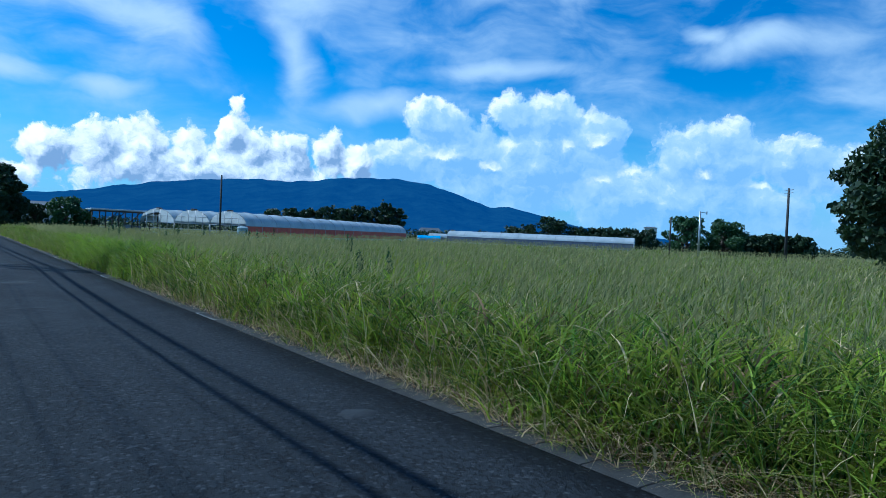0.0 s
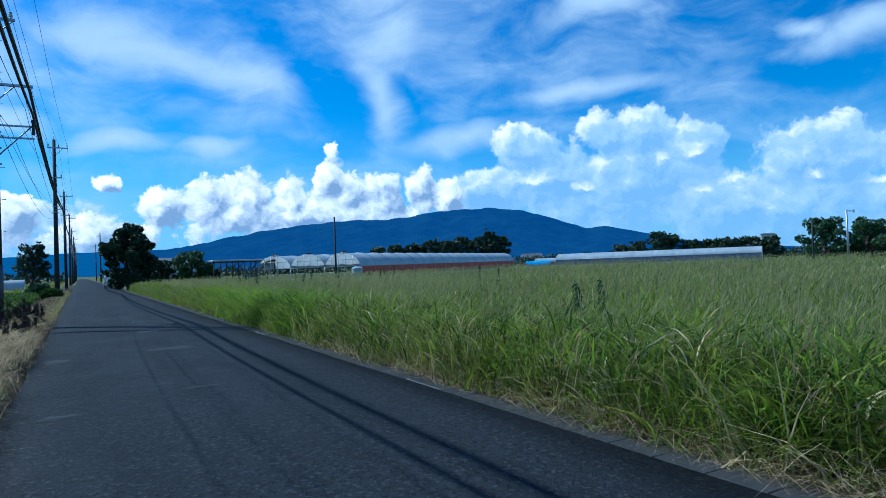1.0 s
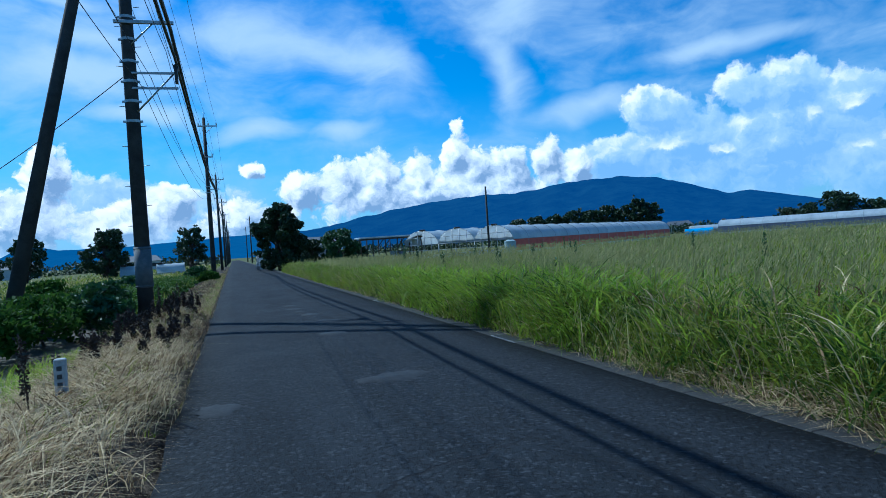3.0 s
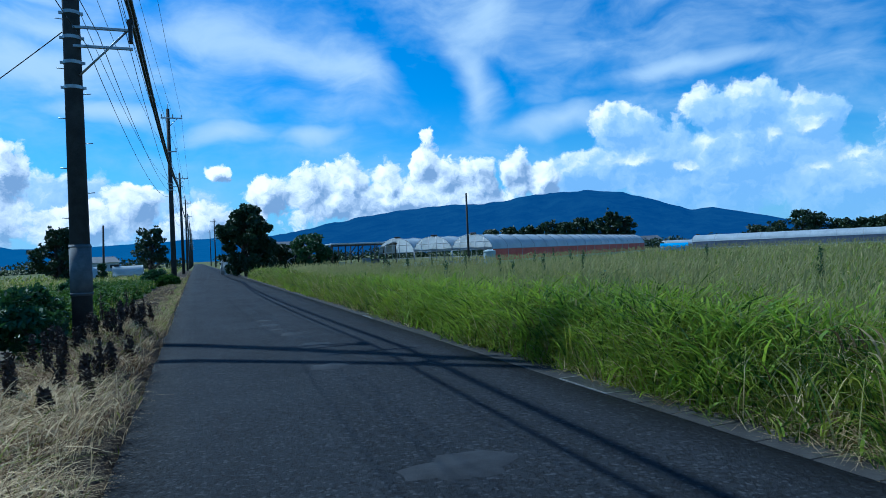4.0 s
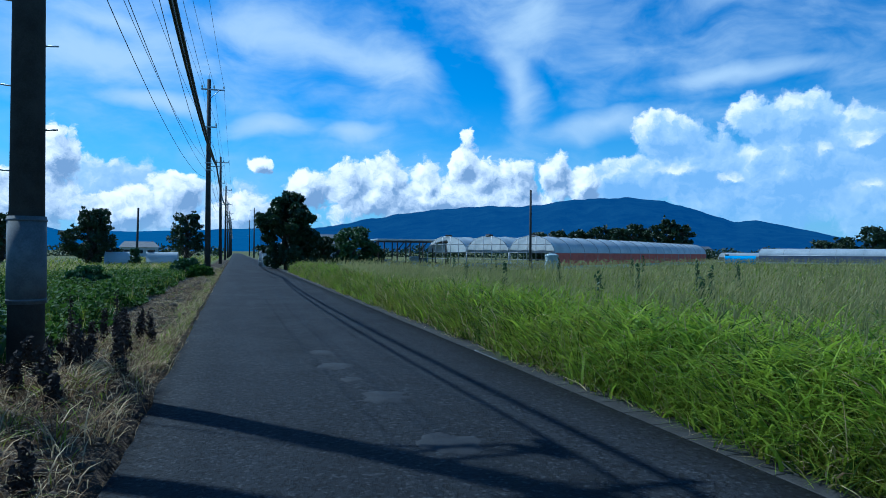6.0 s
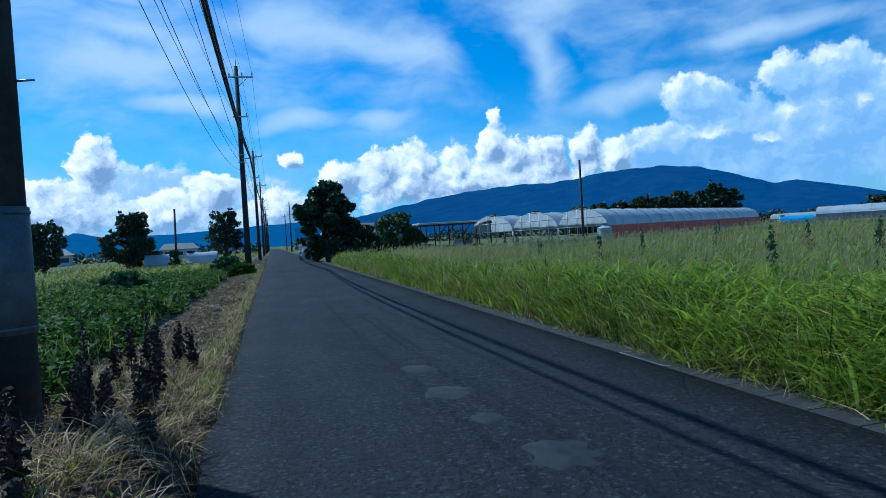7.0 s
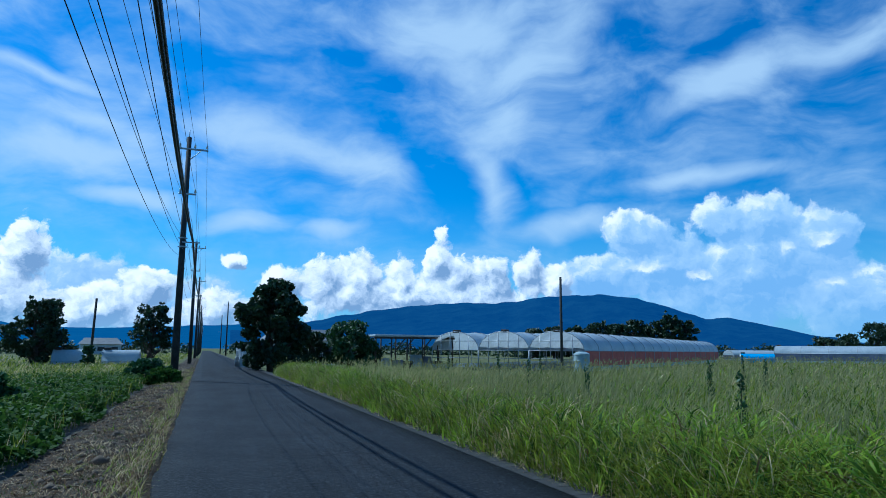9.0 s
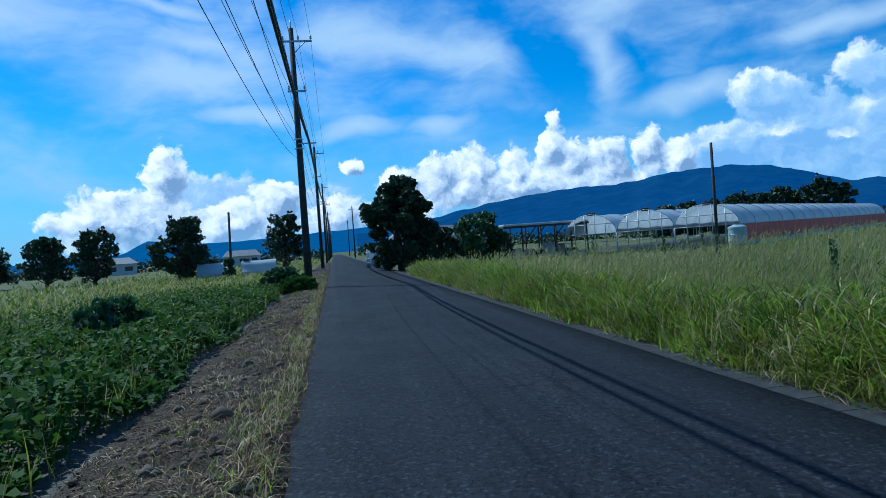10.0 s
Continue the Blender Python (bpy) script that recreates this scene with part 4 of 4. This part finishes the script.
def grass(n, x, y, h0, h1, w0, w1, bend0, bend1, levels, mats, chances, scale=None, tuft=0, spread=0.1, rise=0.0):
    h, w = U(h0, h1, n), U(w0, w1, n)
    yaw = rng.normal(-0.5, 1.6, n)          # the wind leans them one way
    sort = rng.choice(mats, n, p=chances)
    if tuft:
        x, y, yaw, own = tussocks(x, y, tuft, spread)
        h *= 0.62 + 0.60 * own
        kind = np.array(mats)[np.minimum(np.searchsorted(np.cumsum(chances), (own * 37.7) % 1.0), len(mats) - 1)]
        sort = np.where(rng.random(n) < 0.6, kind, sort)
    h = h * (1 + 0.16 * np.sin(x * 2.3 + 1.7 * np.sin(y * 0.9)) * np.sin(y * 1.9 + np.sin(x * 1.1)))
    if scale is not None:
        w = w * scale
    bend, lean = U(bend0, bend1, n), U(0, 0.25, n)
    verge = GX - 0.13 + 0.08 * np.sin(y * 2.1) * np.sin(y * 0.7)
    x = x + np.where(x > 3, np.clip(verge - x - np.minimum(np.cos(yaw), 0) * (bend + lean) * h * 0.8, 0, 1.2), 0)
    over = x + np.maximum(np.cos(yaw), 0) * (bend + lean) * h * 0.8 - 0.05
    x = x - np.where((x < 0.3) & (x > -2), np.clip(over, 0, 0.7), 0)
    reach = np.hypot(x - 1, y - np.clip(y, 0, 27))
    h = h * np.where(x > 3, np.clip(1.08 - reach * 0.005, 0.72, 1), 1)
    up = rise * rng.random(n) * np.clip(0.35 + (x - GX) * 1.3, 0.35, 1)
    return ribbons(x, y, height_at(x, y) + up, h, w, yaw, bend, lean, levels, sort, U(0, np.pi, n))


MATS = [M_BLADE, M_DRY, M_LUSH, M_SEED, M_ROT, M_DEEP]
GX = ROAD_W + GUTTER_W - 0.12

# tall grass along the road's edge, in leafy tussocks
n = 100000
y = U(-5, 62, n)
x = GX + 0.12 + rng.exponential(0.85, n) + 0.14 * np.sin(y * 1.7) * np.sin(y * 0.6)
chunks = [grass(n, x, y, 0.22, 0.52, 0.009, 0.019, 0.5, 1.9, 5, [0, 1, 2, 4, 5], [0.44, 0.06, 0.20, 0.06, 0.24], tuft=36, spread=0.12, rise=0.62)]
n = 14000
y = U(-5, 62, n)
x = GX + 0.05 + rng.exponential(1.0, n)
chunks.append(grass(n, x, y, 0.55, 1.02, 0.008, 0.014, 0.05, 0.6, 5, [0, 3, 1, 5], [0.40, 0.25, 0.12, 0.23]))
n = 15000
y = U(-5, 62, n)
x = GX + rng.exponential(0.25, n) - 0.06
chunks.append(grass(n, x, y, 0.12, 0.55, 0.008, 0.016, 0.4, 2.6, 4, [0, 1, 4, 5], [0.32, 0.26, 0.22, 0.20], tuft=14, spread=0.07))
n = 4000
y = U(-5, 62, n)
x = GX + rng.exponential(0.8, n) + 0.1
chunks.append(grass(n, x, y, 0.4, 0.95, 0.006, 0.012, 0.1, 1.3, 5, [1], [1.0]))
n = 11000
y = U(-5, 15, n)
x = GX + rng.exponential(0.28, n) - 0.05
chunks.append(grass(n, x, y, 0.12, 0.60, 0.006, 0.012, 0.5, 3.0, 5, [1, 4], [0.55, 0.45], tuft=22, spread=0.10))
n = 20000
y = U(-5, 60, n)
rag = 0.16 * np.sin(y * 2.7 + np.sin(y * 0.8) * 2) * np.sin(y * 0.63) + 0.06 * np.sin(y * 9.1)
x = GX - 0.06 - rag + rng.exponential(0.10, n)
chunks.append(grass(n, x, y, 0.04, 0.20, 0.005, 0.010, 0.3, 2.4, 3, [1, 4, 0], [0.40, 0.34, 0.26]))
joined("roadside_grass", chunks, MATS, "tall green grass with dry stems along the road", "grass")

# broad drooping blades in the lush patch
n = 34000
y = rng.normal(20.8, 3.8, n)
x = GX + 0.1 + np.abs(rng.normal(0.8, 0.8, n))
keep = y > 14.2 + 0.6 * np.sin(x * 3)
x, y = x[keep], y[keep]
c1 = grass(len(x), x, y, 0.28, 0.56, 0.014, 0.028, 0.6, 2.0, 5, [2, 0, 5], [0.74, 0.14, 0.12], tuft=36, spread=0.14, rise=0.66)
n = 6000
y = U(28, 62, n)
x = GX + np.abs(rng.normal(0.6, 0.5, n))
c2 = grass(n, x, y, 0.25, 0.5, 0.014, 0.026, 0.3, 1.3, 4, [2, 0], [0.8, 0.2], tuft=24, spread=0.12, rise=0.55)
joined("lush_grass", [c1, c2], MATS, "lush bright green broad-bladed grass drooping at the roadside", "grass")


# the wide meadow: denser and finer near the road
def meadow_places(n, far, gap):
    r = np.exp(U(math.log(0.8), math.log(far), n))
    a = U(-1.6, 1.62, n)
    x, y = GX + 0.3 + r * np.cos(a * 0.98), U(-2, 44, n) + r * np.sin(a)
    keep = (x > GX + gap) & (y < 165) & ~((y > 61.5 + 0.82 * (x - 24)) & (x > 12)) & ~((y > 68.5) & (x < 30))
    x, y = x[keep], y[keep]
    return x, y, np.hypot(x - 1, y - np.clip(y, 0, 27))


def patchy(x, y):
    """Where the meadow runs to seed and where it stays green, over some metres."""
    return 0.5 + 0.25 * np.sin(x * 0.42 + 1.3 * np.sin(y * 0.23)) + 0.25 * np.sin(y * 0.37 + 1.9 * np.sin(x * 0.31 + 1))


x, y, reach = meadow_places(110000, 130, 0.2)
meadow = [grass(len(x), x, y, 0.58, 0.92, 0.008, 0.015, 0.1, 1.2, 3, [0, 1, 2, 3, 5], [0.50, 0.06, 0.12, 0.20, 0.12], 1 + reach / 9)]
x, y, reach = meadow_places(45000, 16, 0.25)
meadow.append(grass(len(x), x, y, 0.28, 0.55, 0.010, 0.018, 0.5, 1.9, 4, [0, 2, 5, 3], [0.48, 0.14, 0.30, 0.08], 1 + reach / 14, tuft=30, spread=0.16, rise=0.5))
x, y, reach = meadow_places(90000, 125, 0.4)
keep = rng.random(len(x)) < (0.2 + 0.8 * patchy(x, y)) * np.clip(0.15 + (x - GX) / 7, 0.15, 1)
x, y, reach = x[keep], y[keep], reach[keep]
k = len(x)
top = U(0.74, 1.08, k)
yaw = rng.normal(-0.5, 1.0, k)
g = height_at(x, y)
meadow.append(ribbons(x, y, g, top, (0.003 + 0.0004 * reach), yaw, U(0.02, 0.3, k), U(0, 0.12, k), 2, np.full(k, 3), U(0, np.pi, k)))
tip = 0.12 * top
meadow.append(spindles(x + np.cos(yaw) * tip, y + np.sin(yaw) * tip, g + top * 0.90, U(0.08, 0.22, k), (0.005 + 0.0006 * reach), yaw, U(0.1, 1.1, k), np.full(k, 3)))
joined("meadow_grass", meadow, MATS, "wide meadow of tall green grass with pale tan seed heads", "grass")

# dry mown straw on the near verge, rotted brown further on
n = 34000
y = -6 + 24.0 * rng.beta(1.0, 1.15, n)
x = -np.abs(rng.beta(1.8, 1.5, n)) * 1.55 - 0.03 + 0.06 * np.sin(y * 2.3)
straw = [grass(n, x, y, 0.14, 0.44, 0.005, 0.012, 0.5, 2.8, 4, [1, 0, 4], [0.72, 0.04, 0.24], tuft=30, spread=0.12)]
n = 12000
y = U(14.5, 27.5, n)
x = -np.abs(rng.beta(1.6, 1.5, n)) * 1.6 - 0.02
straw.append(grass(n, x, y, 0.08, 0.34, 0.005, 0.011, 0.4, 2.6, 4, [4, 1, 0], [0.62, 0.26, 0.12], tuft=24, spread=0.10))
n = 9000
y = U(-6, 70, n)
x = -rng.beta(1.2, 2.0, n) * 1.5 + 0.03
straw.append(grass(n, x, y, 0.04, 0.17, 0.005, 0.010, 0.4, 2.2, 3, [4, 1, 0], [0.45, 0.35, 0.20], tuft=16, spread=0.06))
n = 5000
y = 25 + rng.exponential(14, n)
x = rng.normal(-0.20, 0.12, n) + 0.1 * np.sin(y * 1.1)
straw.append(grass(n, x, y, 0.05, 0.20, 0.005, 0.010, 0.3, 1.6, 3, [1, 0, 2, 4], [0.40, 0.25, 0.10, 0.25]))
n = 22000
y = 24 + rng.exponential(10, n)
x = -rng.beta(1.1, 1.3, n) * 1.5
straw.append(grass(n, x, y, 0.02, 0.09, 0.004, 0.010, 0.6, 3.0, 3, [4, 1, 5], [0.62, 0.26, 0.12], tuft=18, spread=0.08))
joined("verge_straw", straw, MATS, "matted dry straw and tufts on the road verge", "dry grass")

# crumbled clods on the bare strip
n = 7000
y = 20 + rng.exponential(11, n)
x = -0.08 - rng.beta(1.2, 1.2, n) * 1.45
size = 0.006 + rng.exponential(0.011, n)
d = np.array([(1, 0, 0), (0, 1, 0), (-1, 0, 0), (0, -1, 0), (0, 0, 0.7), (0, 0, -0.7)])
co = np.stack([x, y, height_at(x, y) + size * 0.2], -1)[:, None] + d[None] * (size[:, None] * U(0.55, 1.3, n * 6).reshape(n, 6))[..., None]
tri = np.array([(0, 1, 4), (1, 2, 4), (2, 3, 4), (3, 0, 4), (1, 0, 5), (2, 1, 5), (3, 2, 5), (0, 3, 5)])
tri = (tri[None] + (np.arange(n) * 6)[:, None, None]).reshape(-1)
tagged(new("soil_clods", quick_mesh("soil_clods", co.reshape(-1, 3), tri, np.arange(n * 8) * 3, np.zeros(n * 8), [M_CLOD])), "crumbled dry brown clods on the bare strip", "soil", kind="stuff")

# short bright grass on the low field
n = 26000
y = U(-6, 20.5, n)
x = -1.7 - rng.exponential(4.0, n)
low = [grass(n, x, y, 0.10, 0.32, 0.008, 0.016, 0.1, 0.8, 3, [2, 0], [0.7, 0.3])]
n = 42000
y = 26 + rng.exponential(26, n)
x = -2.0 - rng.exponential(9.0, n) - (y < 48) * U(0, 4, n)
reach = np.hypot(x - 0.4, y - np.clip(y, 0, 27))
low.append(grass(n, x, y, 0.22, 0.60, 0.007, 0.013, 0.2, 1.4, 3, [0, 1, 3, 5], [0.50, 0.10, 0.22, 0.18], 1 + reach / 10))
joined("field_grass", low, MATS, "green field grass and weeds beside the verge", "grass")

# leafy crop beside the bare strip
n = 46000
y = 24.5 + rng.beta(1.0, 1.6, n) * 32
x = -1.55 - rng.beta(1.0, 2.2, n) * 7.5 + 0.12 * np.sin(y * 1.3)
hump = 0.42 + 0.16 * np.sin(x * 2.9 + y * 0.4) * np.sin(y * 2.1)
z = height_at(x, y) + hump * rng.uniform(0.35, 1.0, n) * np.clip((-1.45 - x) / 0.4, 0.25, 1)
p = np.stack([x, y, z], -1)
yaw, tilt, s = U(0, 2 * np.pi, n), rng.normal(0.4, 0.5, n), U(0.03, 0.075, n)
u = np.stack([np.cos(yaw) * np.cos(tilt), np.sin(yaw) * np.cos(tilt), -np.sin(tilt)], -1)
v = np.stack([-np.sin(yaw), np.cos(yaw), rng.normal(0, 0.3, n)], -1)
s = s[:, None]
fold = np.array([0, 0, 0.25])
co = np.stack([p - u * s, p + v * s * 0.7 + fold * s, p + u * s * 1.15, p - v * s * 0.7 + fold * s], 1).reshape(-1, 3)
crop = tagged(new("leafy_crop", leaf_mesh("leafy_crop", co, M_LEAF)), "low leafy green bean crop in rows by the road", "crop", kind="stuff")
# stems below the leaves
n = 6000
y = 24.5 + rng.beta(1.0, 1.6, n) * 32
x = -1.6 - rng.beta(1.0, 2.0, n) * 9
joined("crop_stems", [grass(n, x, y, 0.25, 0.55, 0.008, 0.013, 0.0, 0.3, 2, [0, 1], [0.8, 0.2])], MATS, "upright green stems of the leafy crop", "crop")


# ---- dead weed stalks ----
def weed(x, y, h, seed, label, leaf=M_STALK, size=0.018, bush=0.055):
    rnd = random.Random(seed)
    root = tagged(empty("weed_stalk", x, y, ground_height(x, y) - 0.02), label, "weed", "standing weed stalks")
    lean = rnd.uniform(-0.06, 0.06)
    part("stem", tube_mesh("stem", (0, 0, 0), (lean * h, 0, h * 0.95), 0.008, M_STALK, 0.004, 6), root)
    c, r = [], []
    for k in range(20):
        t = 0.35 + 0.65 * k / 19
        c.append((lean * h * t + rnd.uniform(-0.02, 0.02), rnd.uniform(-0.02, 0.02), h * t)), r.append(bush * (1.1 - 0.6 * t))
    part("seed_spike", leaf_mesh("seed_spike", leaf_cloud(c, r, 260, size, 1.2), leaf), root, "clustered leaves and seeds")
    return root


rnd = random.Random(21)
DEAD = "dark brown dead weed stalk standing on the verge"
for k in range(60):
    yy = rnd.uniform(16.0, 27.0)
    weed(rnd.uniform(-1.45, -0.25), yy, rnd.uniform(0.22, 0.55), k, DEAD, bush=0.065, size=0.024)
for k, (xx, yy, hh) in enumerate([(-0.85, 27.0, 0.75), (-0.7, 26.6, 0.55), (-1.2, 25.9, 0.8), (-0.9, 10.5, 0.6), (-1.05, 14.2, 0.7)]):
    weed(xx, yy, hh, 160 + k, DEAD)
MEAD = "dark green and brown weed stalk rising above the meadow"
for k, (xx, yy, hh) in enumerate([(7.2, 10.2, 1.05), (8.3, 10.9, 1.0), (6.0, 25.5, 1.15), (7.4, 25.0, 1.1), (9.0, 29.0, 1.2), (6.8, 31.2, 1.25), (9.6, 27.4, 1.25), (7.6, 36.0, 1.2), (12.5, 30.0, 1.25), (11.0, 36.5, 1.3),
                                 (14.5, 34.0, 1.3), (8.8, 41.0, 1.3), (10.2, 46.0, 1.3), (16.0, 40.0, 1.3), (6.5, 20.0, 1.0), (13.5, 22.0, 1.2), (18.0, 30.5, 1.3), (15.0, 52.0, 1.35), (12.0, 56.0, 1.35), (20.0, 45.0, 1.35)]):
    weed(xx, yy, hh, 90 + k, MEAD, M_BUSH, 0.034, 0.10)

# boundary stake on the verge
STAKE = (-0.93, 14.7)
stake = tagged(empty("boundary_stake", *STAKE, 0.08), "white square boundary stake with faded dark writing", "stake")
part("post", box_mesh("post", (0, 0, 0.22), (0.09, 0.09, 0.52), M_STAKE, bevel=0.008), stake)
for k in range(4):
    part("writing", box_mesh("writing", (0, -0.046, 0.40 - 0.07 * k), (0.04, 0.004, 0.04), M_INK), stake, "dark worn writing")

# ---- gutter lids and gratings ----
GRATES = (8.99, 16.55, 24.95)
lid_mesh = box_mesh("gutter_lid", (0, 0, 0), (GUTTER_W - 0.02, 0.415, 0.09), M_CONCRETE, bevel=0.006)
k, yy = 0, -5.8
while yy < 100:
    if all(abs(yy + 0.3 - g) > 0.41 for g in GRATES):
        ob = part("gutter_lid", lid_mesh, gutter)
        ob.matrix_world = pose((gx0 + gx1) / 2, yy + 0.3, -0.047 + 0.003 * noise.noise((k, 0, 0)), 0.25 * noise.noise((k, 3, 0)), 0.25 * noise.noise((k, 7, 0)), 0)
    k, yy = k + 1, yy + 0.42
far_lids = part("far_lid", box_mesh("far_lid", ((gx0 + gx1) / 2, 260, -0.045), (GUTTER_W - 0.02, 319, 0.09), M_CONCRETE), gutter)


def grating(y):
    root = tagged(empty("drain_grating", (gx0 + gx1) / 2, y, -0.004), "steel bar grating set in the roadside gutter", "grating", "drain gratings")
    w, l = GUTTER_W - 0.02, 0.83
    for s in (-1, 1):
        part("frame_bar", box_mesh("frame_bar", (s * (w / 2 - 0.01), 0, -0.02), (0.02, l, 0.05), M_GRATE), root)
        part("frame_bar", box_mesh("frame_bar", (0, s * (l / 2 - 0.01), -0.02), (w - 0.045, 0.02, 0.05), M_GRATE), root)
    bar = box_mesh("cross_bar", (0, 0, 0), (w - 0.045, 0.007, 0.04), M_GRATE)
    for i in range(20):
        ob = part("cross_bar", bar, root)
        ob.location = (0, -l / 2 + 0.05 + i * (l - 0.1) / 19, -0.018)
    for x in (-0.1, -0.03, 0.04, 0.11):
        part("long_bar", box_mesh("long_bar", (x, 0, -0.012), (0.008, l - 0.045, 0.02), M_GRATE), root)
    return root


for g in GRATES:
    grating(g)
